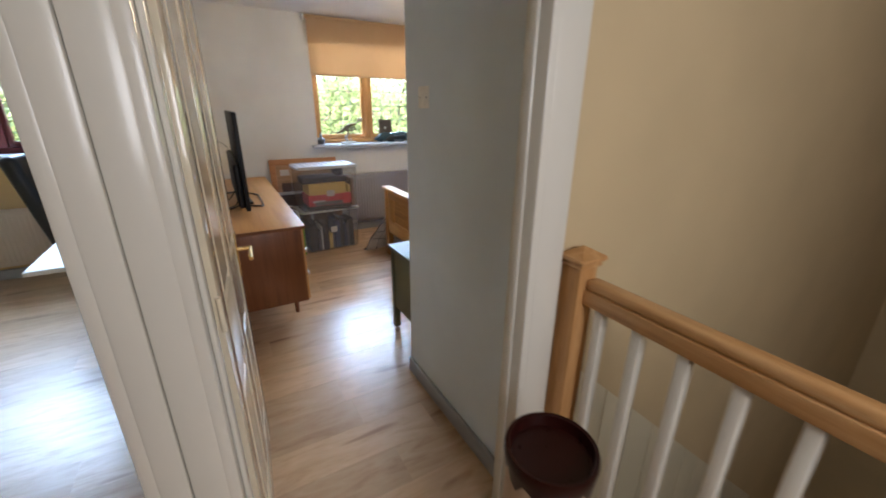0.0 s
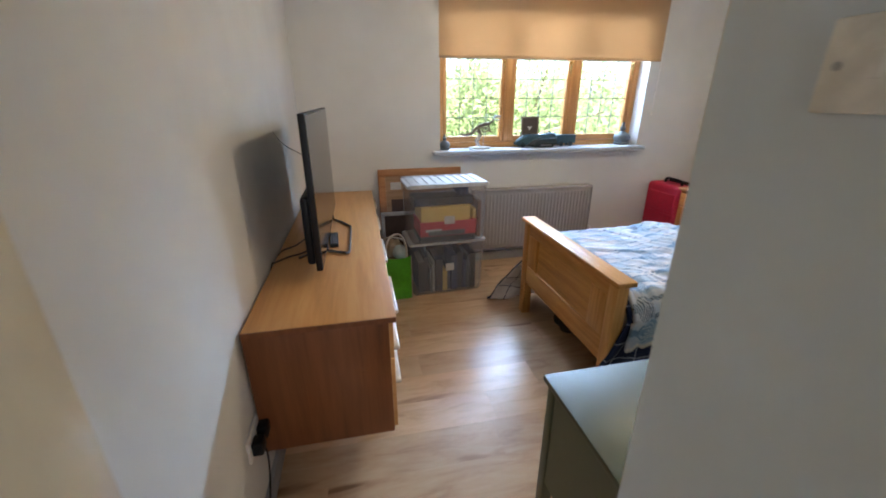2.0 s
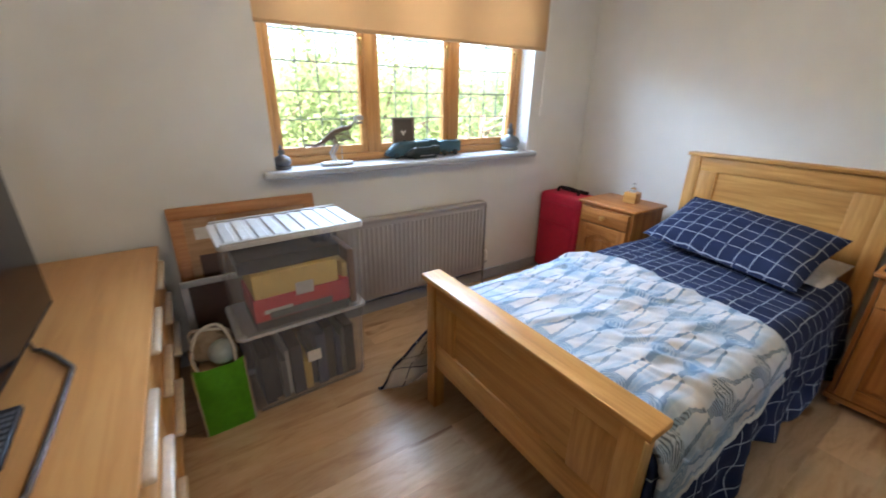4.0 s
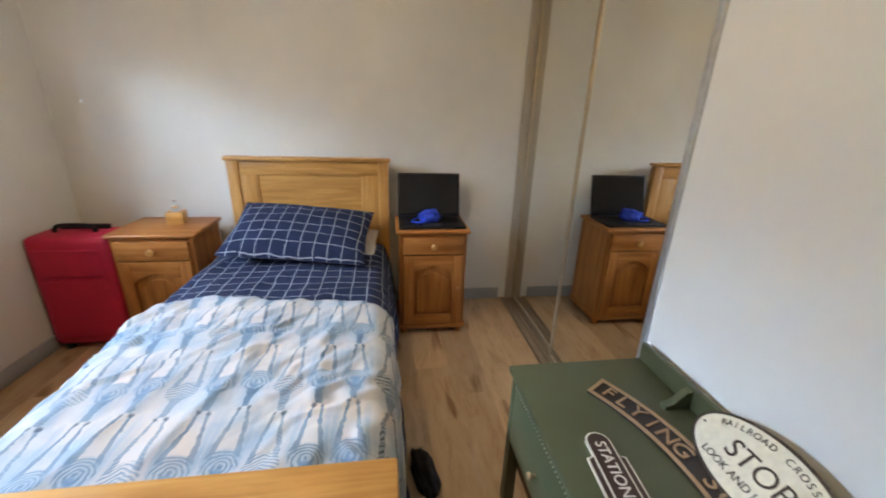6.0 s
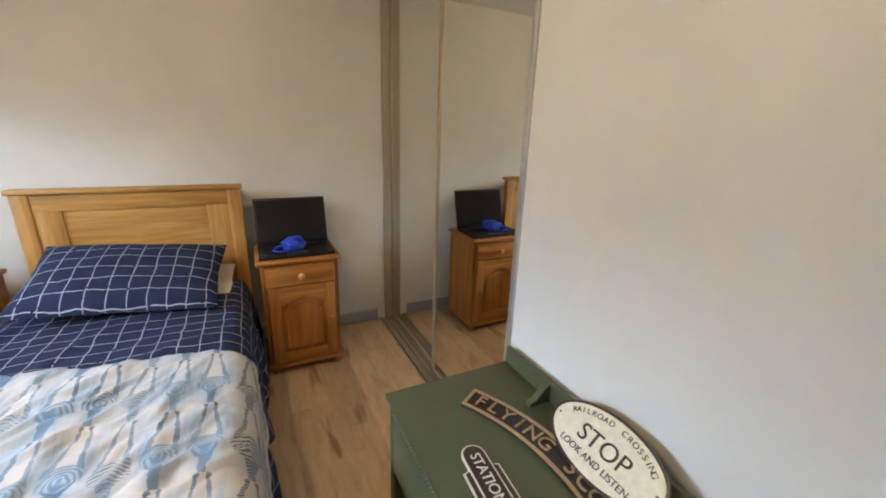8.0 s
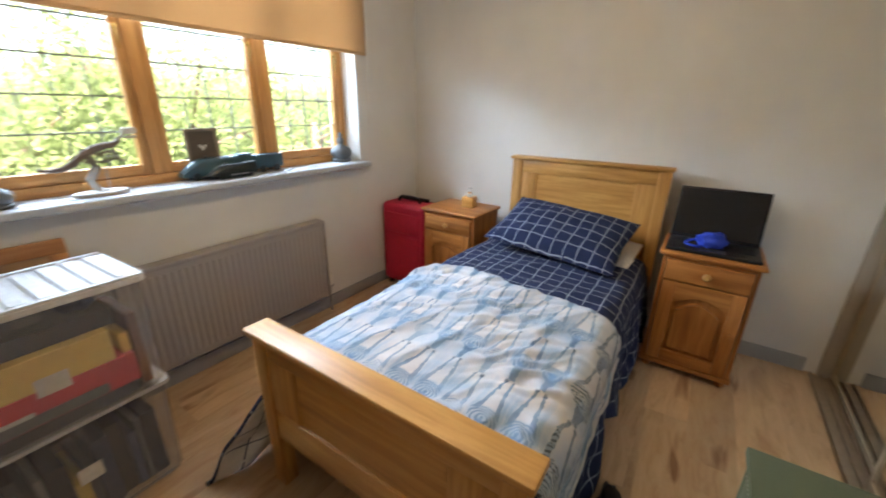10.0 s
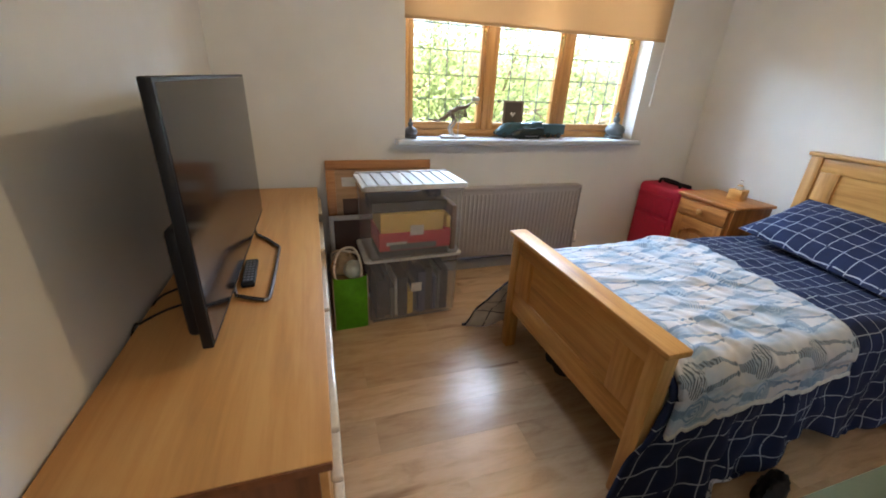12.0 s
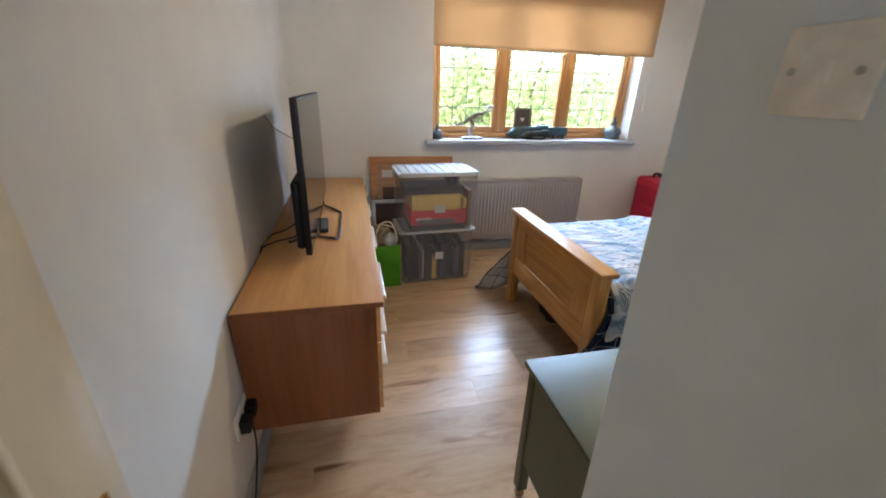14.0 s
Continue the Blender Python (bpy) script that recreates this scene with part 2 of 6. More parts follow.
# ---- large structure ----
XL, XR, YW, YS, H = 0.895, 4.55, 6.40, 2.74, 2.30
YO, XS = 6.70, 6.2
OX0, OX1, OZ0, OZ1 = 2.0, 3.88, 1.03, 2.16      # bedroom window opening
PX0, PX1 = -1.55, 0.02                          # office window opening


def wall_with_holes(x0, x1, y0, y1, z0, z1, holes):
    """A wall along x with rectangular openings (xa, xb, za, zb), in order."""
    bm = bmesh.new()
    x = x0
    for xa, xb, za, zb in holes:
        box(bm, x, xa, y0, y1, z0, z1)
        if za > z0:
            box(bm, xa, xb, y0, y1, z0, za)
        if zb < z1:
            box(bm, xa, xb, y0, y1, zb, z1)
        x = xb
    box(bm, x, x1, y0, y1, z0, z1)
    return bm


# the stairwell is left open
bm = bmesh.new()
box(bm, -2.2, 1.955, 0.3, YO, -0.16, -0.012)
box(bm, 1.955, XR + 0.1, 2.66, YO, -0.16, -0.012)
floor = setting("floor", bm, M_UNDER, "wooden floor of oak laminate planks", "floor")

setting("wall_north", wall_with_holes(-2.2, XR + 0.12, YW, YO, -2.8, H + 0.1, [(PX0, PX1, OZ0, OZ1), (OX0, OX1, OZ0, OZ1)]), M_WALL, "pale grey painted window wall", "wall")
setting("wall_east", cubic(XR, XR + 0.12, 2.68, YW, -0.1, H), M_WALL, "pale grey painted wall behind the bed", "wall")
setting("wall_between_rooms", cubic(0.808, XL, YS, YW, -0.1, H), M_WALL, "pale grey painted side wall", "wall")
setting("wall_wardrobe_side", cubic(1.79, 1.86, 2.69, 3.59, -0.1, H), M_WALL_SHADED, "end wall of the built-in wardrobe, its cool shade put into the paint colour", "wall")
bm = wall_with_holes(-2.2, 0.905, 2.62, YS, -0.1, H, [(0.03, 0.806, -0.1, 2.02)])
box(bm, 0.905, 1.722, 2.62, YS, 2.02, H)
box(bm, 1.722, 1.85, 2.62, 2.688, -0.1, H)
setting("wall_landing", bm, M_LAND, "magnolia painted landing wall with two doorways", "wall")
setting("wall_stairwell", cubic(1.85, XS + 0.12, 2.62, 2.68, -2.8, H), M_LAND, "tan magnolia wall above the stairs", "wall")
setting("wall_stair_end", cubic(XS, XS + 0.12, 0.3, 2.62, -2.8, H), M_LAND, "tan stairwell end wall", "wall")
setting("wall_landing_south", cubic(-2.2, XS + 0.12, 0.18, 0.3, -2.8, H), M_LAND, "magnolia landing wall", "wall")
setting("wall_west", cubic(-2.32, -2.2, 0.18, YO, -2.8, H), M_OFFW, "ochre painted office wall", "wall")
setting("wall_landing_edge", cubic(1.92, 1.953, 0.3, 2.62, -2.8, -0.165), M_GLOSS, "white painted fascia of the landing edge", "wall")
setting("ceiling", box(cubic(-2.32, XR + 0.12, 0.18, YO, H, H + 0.25), XR + 0.12, XS + 0.12, 0.18, 2.68, H, H + 0.25), M_CEIL, "white painted ceiling", "ceiling")
setting("hall_floor", cubic(1.8, XS + 0.12, 0.2, 2.62, -2.85, -2.7), M_LAND, "lower hall floor", "floor")
setting("wall_office_window", wall_with_holes(-2.2, 0.80, YW - 0.012, YW - 0.001, 0.0, H, [(PX0, PX1, OZ0, OZ1)]), M_OFFW, "ochre painted office wall under the window", "wall")


# ---- outdoors ----
def grass_mat():
    n = Nodes("lawn")
    v = n.coords()
    f = n.noise(v, 0.8, 6, 0.7)
    n.set(n.ramp(f, ((0.3, (0.05, 0.10, 0.02)), (0.7, (0.12, 0.18, 0.05)))), 0.9)
    return n.mat


def leaf_mat():
    n = Nodes("leaves")
    geo = n.t.nodes.new("ShaderNodeNewGeometry")
    c = n.ramp(geo.outputs["Random Per Island"], ((0.0, (0.22, 0.28, 0.10)), (0.5, (0.28, 0.34, 0.13)), (1.0, (0.36, 0.42, 0.20))))
    tr = n.node("ShaderNodeBsdfTranslucent")
    n.link(c, tr.inputs["Color"])
    n.set(c, 0.5)
    mixer = n.node("ShaderNodeMixShader", Fac=0.5)
    n.link(n.p.outputs[0], mixer.inputs[1])
    n.link(tr.outputs[0], mixer.inputs[2])
    n.link(mixer.outputs[0], n.out.inputs[0])
    return n.mat


M_GRASS, M_LEAF = grass_mat(), leaf_mat()
M_BARK = plain("bark", (0.24, 0.17, 0.13), 0.9)
bm = bmesh.new()
bmesh.ops.create_grid(bm, x_segments=8, y_segments=8, size=600)
for v in bm.verts:
    v.co.z = -2.9
setting("ground", bm, M_GRASS, "green lawn outside", "ground")


def tree(x, y, base, top, spread, leaves, seed):
    """A broadleaf tree: tapered trunk with limbs and a crown of many small leaves in clumps."""
    rnd = random.Random(seed)
    t = thing("tree", pose(x, y, base), "leafy green broadleaf tree standing on the lawn", "tree", "trees behind the house")
    hgt = top - base
    bm = bmesh.new()
    rod(bm, (0, 0, -0.1), (0.1, 0, hgt * 0.55), 0.2, 0.1, 10)
    tips = []
    for i in range(14):
        a, z0 = rnd.uniform(0, 6.28), hgt * rnd.uniform(0.12, 0.55)
        rr = spread * rnd.uniform(0.5, 0.95)
        tip = Vector((rr * math.cos(a), rr * math.sin(a), min(hgt * 0.95, z0 + hgt * rnd.uniform(0.1, 0.4))))
        rod(bm, (0, 0, z0), tip, 0.06, 0.015, 6)
        tips.append(tip)
    part("trunk", bm, M_BARK, t)
    vs, fs = [], []
    clumps = [tips[i % 14] * rnd.uniform(0.5, 1.05) + Vector((0, 0, hgt * rnd.uniform(-0.12, 0.22))) for i in range(64)]
    for i in range(leaves):
        c = clumps[i % 64] + Vector([rnd.gauss(0, spread * 0.17) for _ in range(3)])
        u = Vector([rnd.gauss(0, 1) for _ in range(3)]).normalized()
        w = u.orthogonal().normalized()
        s = rnd.uniform(0.05, 0.10)
        k = len(vs)
        vs += [c - u * s, c + w * s * 0.5, c + u * s, c - w * s * 0.5]
        fs.append((k, k + 1, k + 2, k + 3))
    me = bpy.data.meshes.new("crown")
    me.from_pydata([tuple(v) for v in vs], [], fs)
    me.materials.append(M_LEAF)
    crown = new("crown", me)
    crown.parent = t
    return t


for i, (x, y, top, spread) in enumerate(((-5.5, 15, 4.0, 3.0), (-1.0, 16, 3.2, 3.0), (2.6, 15, 2.5, 2.8), (6.2, 14.5, 2.9, 2.9), (10.2, 15, 4.0, 3.2), (14.5, 16, 4.0, 3.4), (4.4, 20, 3.2, 3.4), (0.6, 20, 3.0, 3.4), (8.5, 20, 3.2, 3.4), (19.5, 18, 4.5, 3.8))):
    tree(x, y, -2.9, top, spread, 14000, i)


# ---- windows ----
def leaded_window(name, x0, x1, z0, z1, mx, mz, label, sill=True):
    """Three side-hung casements in a wooden frame, with leaded lights."""
    w = thing(name, pose(x0, 6.53, z0), label, "window")
    w["kind"] = "structure"
    W, Hh = x1 - x0, z1 - z0
    fr = 0.05
    part("frame_rail", cubic(0, W, 0, 0.07, 0, fr, bevel=0.006), mx, w)
    part("frame_rail", cubic(0, W, 0, 0.07, Hh - fr, Hh, bevel=0.006), mx, w)
    third = (W - 2 * fr - 2 * 0.06) / 3
    bays = []
    x = fr
    part("frame_post", cubic(0, fr, 0.002, 0.068, fr, Hh - fr, bevel=0.006), mz, w)
    for k in range(3):
        bays.append((x, x + third))
        x += third
        if k < 2:
            part("mullion", cubic(x, x + 0.06, 0.002, 0.072, fr, Hh - fr, bevel=0.006), mz, w)
            x += 0.06
    part("frame_post", cubic(W - fr, W, 0.002, 0.068, fr, Hh - fr, bevel=0.006), mz, w)
    for a, b in bays:
        c = part("casement", cubic(a + 0.002, a + 0.036, 0.012, 0.06, fr + 0.002, Hh - fr - 0.002, bevel=0.004), mz, w)
        part("casement_stile", cubic(b - 0.036, b - 0.002, 0.012, 0.06, fr + 0.002, Hh - fr - 0.002, bevel=0.004), mz, c)
        part("casement_rail", cubic(a + 0.036, b - 0.036, 0.013, 0.059, fr + 0.002, fr + 0.05, bevel=0.004), mx, c)
        part("casement_rail", cubic(a + 0.036, b - 0.036, 0.013, 0.059, Hh - fr - 0.05, Hh - fr - 0.002, bevel=0.004), mx, c)
        pane = part("pane", cubic(a + 0.036, b - 0.036, 0.034, 0.038, fr + 0.05, Hh - fr - 0.05), M_GLASS, c)
        pane.visible_shadow = False
        ga, gb, gz0, gz1 = a + 0.036, b - 0.036, fr + 0.05, Hh - fr - 0.05
        for i in range(1, 4):
            xx = ga + (gb - ga) * i / 4
            part("lead_came", cubic(xx - 0.0023, xx + 0.0023, 0.031, 0.041, gz0, gz1), M_LEAD, c)
        rows = 6
        for i in range(1, rows):
            zz = gz0 + (gz1 - gz0) * i / rows
            part("lead_came", cubic(ga, gb, 0.0295, 0.0425, zz - 0.0032, zz + 0.0032), M_LEAD, c)
        # stay and fastener
        part("window_fastener", rod(rod(bmesh.new(), (b - 0.02, 0.0, Hh * 0.62), (b - 0.02, 0.014, Hh * 0.62), 0.012), (b - 0.02, -0.004, Hh * 0.62), (b - 0.02, -0.004, Hh * 0.62 - 0.09), 0.006, 0.004), M_BRASS, c)
    return w


leaded_window("window_1", OX0, OX1, OZ0, OZ1, M_FRAME_X, M_FRAME_Z, "oak casement window with three leaded-glass lights")
M_RED_FRAME = paint("dark_red_frame", (0.16, 0.03, 0.03), 0.4)
leaded_window("window_2", PX0, PX1, OZ0, OZ1, M_RED_FRAME, M_RED_FRAME, "dark red framed office window with leaded lights")
for nm, a, b in (("window_sill_1", OX0, OX1), ("window_sill_2", PX0, PX1)):
    bm = cubic(a - 0.07, b + 0.035, 6.315, YW - 0.002, 0.998, 1.034, bevel=0.012, seg=3)
    box(bm, a + 0.001, b - 0.001, YW - 0.004, 6.529, 1.0, 1.034)
    setting(nm, bm, M_SILL, "pale painted window sill board with a rounded nose", "window sill")


# ---- roller blind ----
def blind_mat():
    n = Nodes("blind_fabric_tan")
    v = n.coords("Object", (1, 1, 1))
    weave = n.noise(v, 260.0, 2)
    c = n.ramp(weave, ((0.3, (0.54, 0.37, 0.21)), (0.7, (0.62, 0.44, 0.27))))
    tr = n.node("ShaderNodeBsdfTranslucent")
    n.link(c, tr.inputs["Color"])
    n.set(c, 0.9)
    mx = n.node("ShaderNodeMixShader", Fac=0.42)
    n.link(n.p.outputs[0], mx.inputs[1])
    n.link(tr.outputs[0], mx.inputs[2])
    n.link(mx.outputs[0], n.out.inputs[0])
    return n.mat


M_BLIND = blind_mat()
blind = thing("roller_blind", pose(1.985, 6.355, 1.735), "half-lowered tan fabric roller blind above the window", "blind")
part("fabric", cubic(0, 1.955, 0, 0.0025, 0.012, 0.52), M_BLIND, blind)
part("bottom_bar", cubic(0, 1.955, -0.005, 0.008, 0, 0.018, bevel=0.004), M_BLIND, blind)
part("roller", rod(bmesh.new(), (-0.01, 0.02, 0.535), (1.965, 0.02, 0.535), 0.021, n=16), M_BLIND, blind)
part("bracket", cubic(-0.022, -0.012, -0.01, 0.045, 0.50, 0.562, bevel=0.003), M_WHITE, blind)
part("bracket", cubic(1.967, 1.977, -0.01, 0.045, 0.50, 0.562, bevel=0.003), M_WHITE, blind)
part("cord", tube(bmesh.new(), spline([(1.972, 0.0, 0.54), (1.968, -0.004, 0.2), (1.962, -0.004, -0.1), (1.957, -0.004, -0.36)]), 0.0025, 6), M_WHITE, blind)
part("cord_weight", rod(bmesh.new(), (1.957, -0.004, -0.44), (1.957, -0.004, -0.36), 0.007, 0.004), M_WHITE, blind)


# ---- skirting boards ----
def skirting(pts_boxes, label="grey painted skirting board"):
    for a in pts_boxes:
        bm = cubic(*a, 0.0, 0.088, bevel=0.005)
        setting("baseboard", bm, M_SKIRT, label, "skirting board")


skirting([(XL, XR, YW - 0.018, YW), (XL, XL + 0.018, YS, YW - 0.018), (XR - 0.018, XR, 3.56, YW - 0.018), (1.772, 1.79, 2.695, 3.59), (-2.2, 0.8, YW - 0.032, YW - 0.014)])


# ---- radiator ----
def radiator(x0, x1, z0, z1, y, label, enamel):
    r = thing("radiator", pose(x0, y, z0), label, "radiator")
    W, Hh = x1 - x0, z1 - z0
    bm = cubic(0, W, -0.006, 0.006, 0, Hh, bevel=0.004)
    k = int(W / 0.033)
    ribs = []
    for i in range(k):
        xx = 0.03 + (W - 0.06) * i / (k - 1)
        ribs.append(xx)
    part("panel", bm, enamel, r)
    for xx in ribs:
        part("rib", cubic(xx - 0.008, xx + 0.008, -0.011, -0.005, 0.035, Hh - 0.045, bevel=0.003, seg=1), enamel, r)
    bm = cubic(0, W, -0.018, 0.06, Hh - 0.018, Hh + 0.004, bevel=0.004)
    part("top_grille", bm, enamel, r)
    part("side_cover", cubic(-0.006, 0.0, -0.016, 0.06, 0.0, Hh), enamel, r)
    part("side_cover", cubic(W, W + 0.006, -0.016, 0.06, 0.0, Hh), enamel, r)
    bm = rod(bmesh.new(), (W + 0.035, 0.02, -z0), (W + 0.035, 0.02, 0.05), 0.0075)
    rod(bm, (W, 0.02, 0.05), (W + 0.06, 0.02, 0.05), 0.011)
    part("pipe", bm, M_STEEL, r)
    part("valve", lathe(bmesh.new(), [(0.018, 0), (0.025, 0.01), (0.025, 0.07), (0.016, 0.088)], 14, (W + 0.035, 0.02, 0.06)), M_WHITE, r, "white thermostatic valve")
    bm = rod(bmesh.new(), (-0.03, 0.02, -z0), (-0.03, 0.02, 0.05), 0.0075)
    rod(bm, (-0.04, 0.02, 0.05), (0.0, 0.02, 0.05), 0.011)
    part("pipe", bm, M_STEEL, r)
    return r


radiator(2.28, 3.42, 0.14, 0.69, 6.325, "pale enamel panel radiator on the wall below the window", M_RAD)
radiator(-0.97, -0.02, 0.13, 0.60, 6.31, "cream enamel panel radiator in the office", paint("radiator_cream", (0.70, 0.60, 0.50), 0.4, 0.03, 0.05))


# ---- doors ----
def trim(name, a, label="white gloss painted door architrave"):
    setting(name, cubic(*a, bevel=0.006), M_GLOSS, label, "architrave")


# linings and architraves of the two doorways
for x0, x1 in ((0.03, 0.806), (0.905, 1.722)):
    trim("door_lining", (x0, x0 + 0.028, 2.60, 2.732 if x0 > 0.5 else 2.76, 0, 2.02), "white gloss door lining")
    ye = 2.692 if x0 > 0.5 else 2.76
    trim("door_lining", (x1 - 0.028, x1 + (0.067 if x0 > 0.5 else 0), 2.60, ye, 0, 2.02), "white gloss door lining")
    trim("door_lining", (x0, x1, 2.60, 2.76, 1.992, 2.02), "white gloss door lining")
    trim("door_stop", (x0 + 0.028, x0 + 0.04, 2.64, 2.70, 0, 1.99), "white gloss door stop")
    trim("door_stop", (x1 - 0.038, x1 - 0.028, 2.64, 2.68, 0, 1.99), "white gloss door stop")
    for s, y0, y1 in ((-1, 2.598, 2.62), (1, 2.74, 2.758)):
        lw = 0.054 if x0 > 0.5 else 0.07
        rw = 0.096 if x0 > 0.5 else 0.044
        if s > 0 and x0 > 0.5:
            lw, rw = 0.008, -0.002
        if s > 0 and x0 < 0.5:
            rw = -0.002
        trim("door_architrave", (x0 - lw, x0 + 0.006, y0, y1, 0, 2.09))
        if s < 0 or x0 < 0.5:
            trim("door_architrave", (x1 - 0.006, x1 + rw, y0, y1, 0, 2.09))
        trim("door_architrave", (x0 + 0.006, x1 - 0.006, y0, y1, 2.015, 2.09))

solid("strike_plate", box(cubic(0, 0.003, -0.012, 0.012, -0.03, 0.03, bevel=0.001), -0.006, 0.0, -0.016, -0.012, -0.012, 0.012), M_STEEL, "small steel strike plate on the door lining", "strike plate", m=pose(1.693, 2.672, 0.93))


def panel_door(m, label):
    """A four-panel door. Local x: hinge to lock; y: thickness."""
    d = thing("door_1", m, label, "door")
    d["kind"] = "structure"
    W, T, Hd = 0.785, 0.035, 1.975
    part("stile", cubic(0, 0.10, 0, T, 0, Hd, bevel=0.003), M_DOOR, d)
    part("stile", cubic(W - 0.10, W, 0, T, 0, Hd, bevel=0.003), M_DOOR, d)
    part("muntin", cubic(W / 2 - 0.06, W / 2 + 0.06, 0.0005, T - 0.0005, 0.20, Hd - 0.1, bevel=0.003), M_DOOR, d)
    for z0, z1 in ((0, 0.20), (0.71, 0.955), (Hd - 0.1, Hd)):
        part("rail", cubic(0.10, W - 0.10, 0.001, T - 0.001, z0, z1, bevel=0.003), M_DOOR, d)
    for xa, xb in ((0.10, W / 2 - 0.06), (W / 2 + 0.06, W - 0.10)):
        for za, zb in ((0.20, 0.71), (0.955, Hd - 0.1)):
            bm = cubic(xa - 0.004, xb + 0.004, T / 2 - 0.004, T / 2 + 0.004, za - 0.004, zb + 0.004)
            # raised field with sloped shoulders
            for s in (-1, 1):
                e = 0.036
                y0, y1 = T / 2 + s * 0.004, T / 2 + s * 0.0165
                lo = [bm.verts.new(p) for p in ((xa + 0.027, y0, za + 0.027), (xb - 0.027, y0, za + 0.027), (xb - 0.027, y0, zb - 0.027), (xa + 0.027, y0, zb - 0.027))]
                hi = [bm.verts.new(p) for p in ((xa + e, y1, za + e), (xb - e, y1, za + e), (xb - e, y1, zb - e), (xa + e, y1, zb - e))]
                bm.faces.new(hi)
                for i in range(4):
                    bm.faces.new((lo[i], lo[(i + 1) % 4], hi[(i + 1) % 4], hi[i]))
            part("panel", bm, M_DOOR, d)
    for s, y in ((-1, 0.0), (1, T)):
        plate = part("handle_plate", cubic(W - 0.075, W - 0.035, min(y, y + s * 0.006), max(y, y + s * 0.006), 0.80, 0.97, bevel=0.002), M_BRASS, d, "polished brass handle plate")
        bm = tube(bmesh.new(), spline([(W - 0.055, y, 0.905), (W - 0.055, y + s * 0.035, 0.905), (W - 0.058, y + s * 0.048, 0.905), (W - 0.085, y + s * 0.05, 0.905), (W - 0.125, y + s * 0.048, 0.903), (W - 0.165, y + s * 0.05, 0.898)]), 0.008, 10)
        part("lever", bm, M_BRASS, plate, "brass lever handle")
    for z in (0.2, 1.0, 1.75):
        part("hinge", rod(bmesh.new(), (-0.004, 0.0, z - 0.04), (-0.004, 0.0, z + 0.04), 0.006), M_DOOR, d)
    return d


# open against the side wall; hinged at the left lining
panel_door(pose(0.955, 2.738, 0.006, 0, 0, 85.8), "white gloss four-panel door standing open against the wall")
tagged(bpy.data.objects["door_1"], kind="structure")


# ---- light switch ----
sw = thing("light_switch", pose(1.79, 3.412, 1.466), "cream plastic wall light switch with two screws", "switch")
part("plate", cubic(-0.006, 0, -0.046, 0.046, -0.043, 0.043, bevel=0.003), M_WHITE, sw)
part("rocker", cubic(-0.0078, -0.005, -0.006, 0.006, -0.012, 0.012, bevel=0.001), M_WHITE, sw)
for y in (-0.031, 0.031):
    part("screw", rod(bmesh.new(), (-0.0072, y, 0), (-0.004, y, 0), 0.0042), M_STEEL, sw)


# ---- wardrobe ----
wd = thing("sliding_door_panel", pose(1.862, 3.50, 0.012), "plain white sliding wardrobe door with an aluminium edge", "wardrobe door")
part("panel", cubic(0, 1.02, 0.004, 0.026, 0, 2.26), M_WHITEPANEL, wd)
part("edge_profile", cubic(1.02, 1.045, -0.006, 0.036, 0, 2.26, bevel=0.004), M_ALU, wd, "silver aluminium edge profile")
for nm, x0, x1, y in (("mirror_door", 2.84, 3.70, 3.462), ("mirror_door", 3.66, 4.516, 3.432)):
    md = thing(nm, pose(x0, y, 0.02), "full-height mirrored sliding wardrobe door", "wardrobe door", "mirror doors")
    part("mirror", cubic(0.018, x1 - x0 - 0.018, 0.0, 0.006, 0.03, 2.22), M_MIRROR, md)
    part("stile", cubic(0, 0.018, -0.008, 0.014, 0, 2.25, bevel=0.003), M_BRONZE, md)
    part("stile", cubic(x1 - x0 - 0.018, x1 - x0, -0.008, 0.014, 0, 2.25, bevel=0.003), M_BRONZE, md)
    part("rail", cubic(0.018, x1 - x0 - 0.018, -0.006, 0.012, 0, 0.03), M_BRONZE, md)
    part("rail", cubic(0.018, x1 - x0 - 0.018, -0.006, 0.012, 2.22, 2.25), M_BRONZE, md)
bm = cubic(2.86, XR - 0.03, 3.418, 3.538, 0.0, 0.004)
for y in (3.42, 3.452, 3.485, 3.53):
    box(bm, 2.86, XR - 0.02, y - 0.005, y + 0.005, 0.006, 0.016, bevel=0.002, seg=1)
setting("wardrobe_floor_track", bm, M_TRACK, "bronze aluminium floor track of the sliding doors", "track")
setting("wardrobe_top_track", cubic(1.862, XR - 0.02, 3.41, 3.55, 2.272, H - 0.002), M_BRONZE, "bronze aluminium top track", "track")
setting("wardrobe_jamb", cubic(4.522, XR, 3.42, 3.50, 0.0, H - 0.03, bevel=0.004), paint("jamb_tan", (0.42, 0.37, 0.30), 0.5), "tan painted wardrobe jamb", "jamb")
setting("wardrobe_back", cubic(1.86, XR, 2.69, 2.70, 0, H), M_WALL, "inside of the wardrobe", "wall")


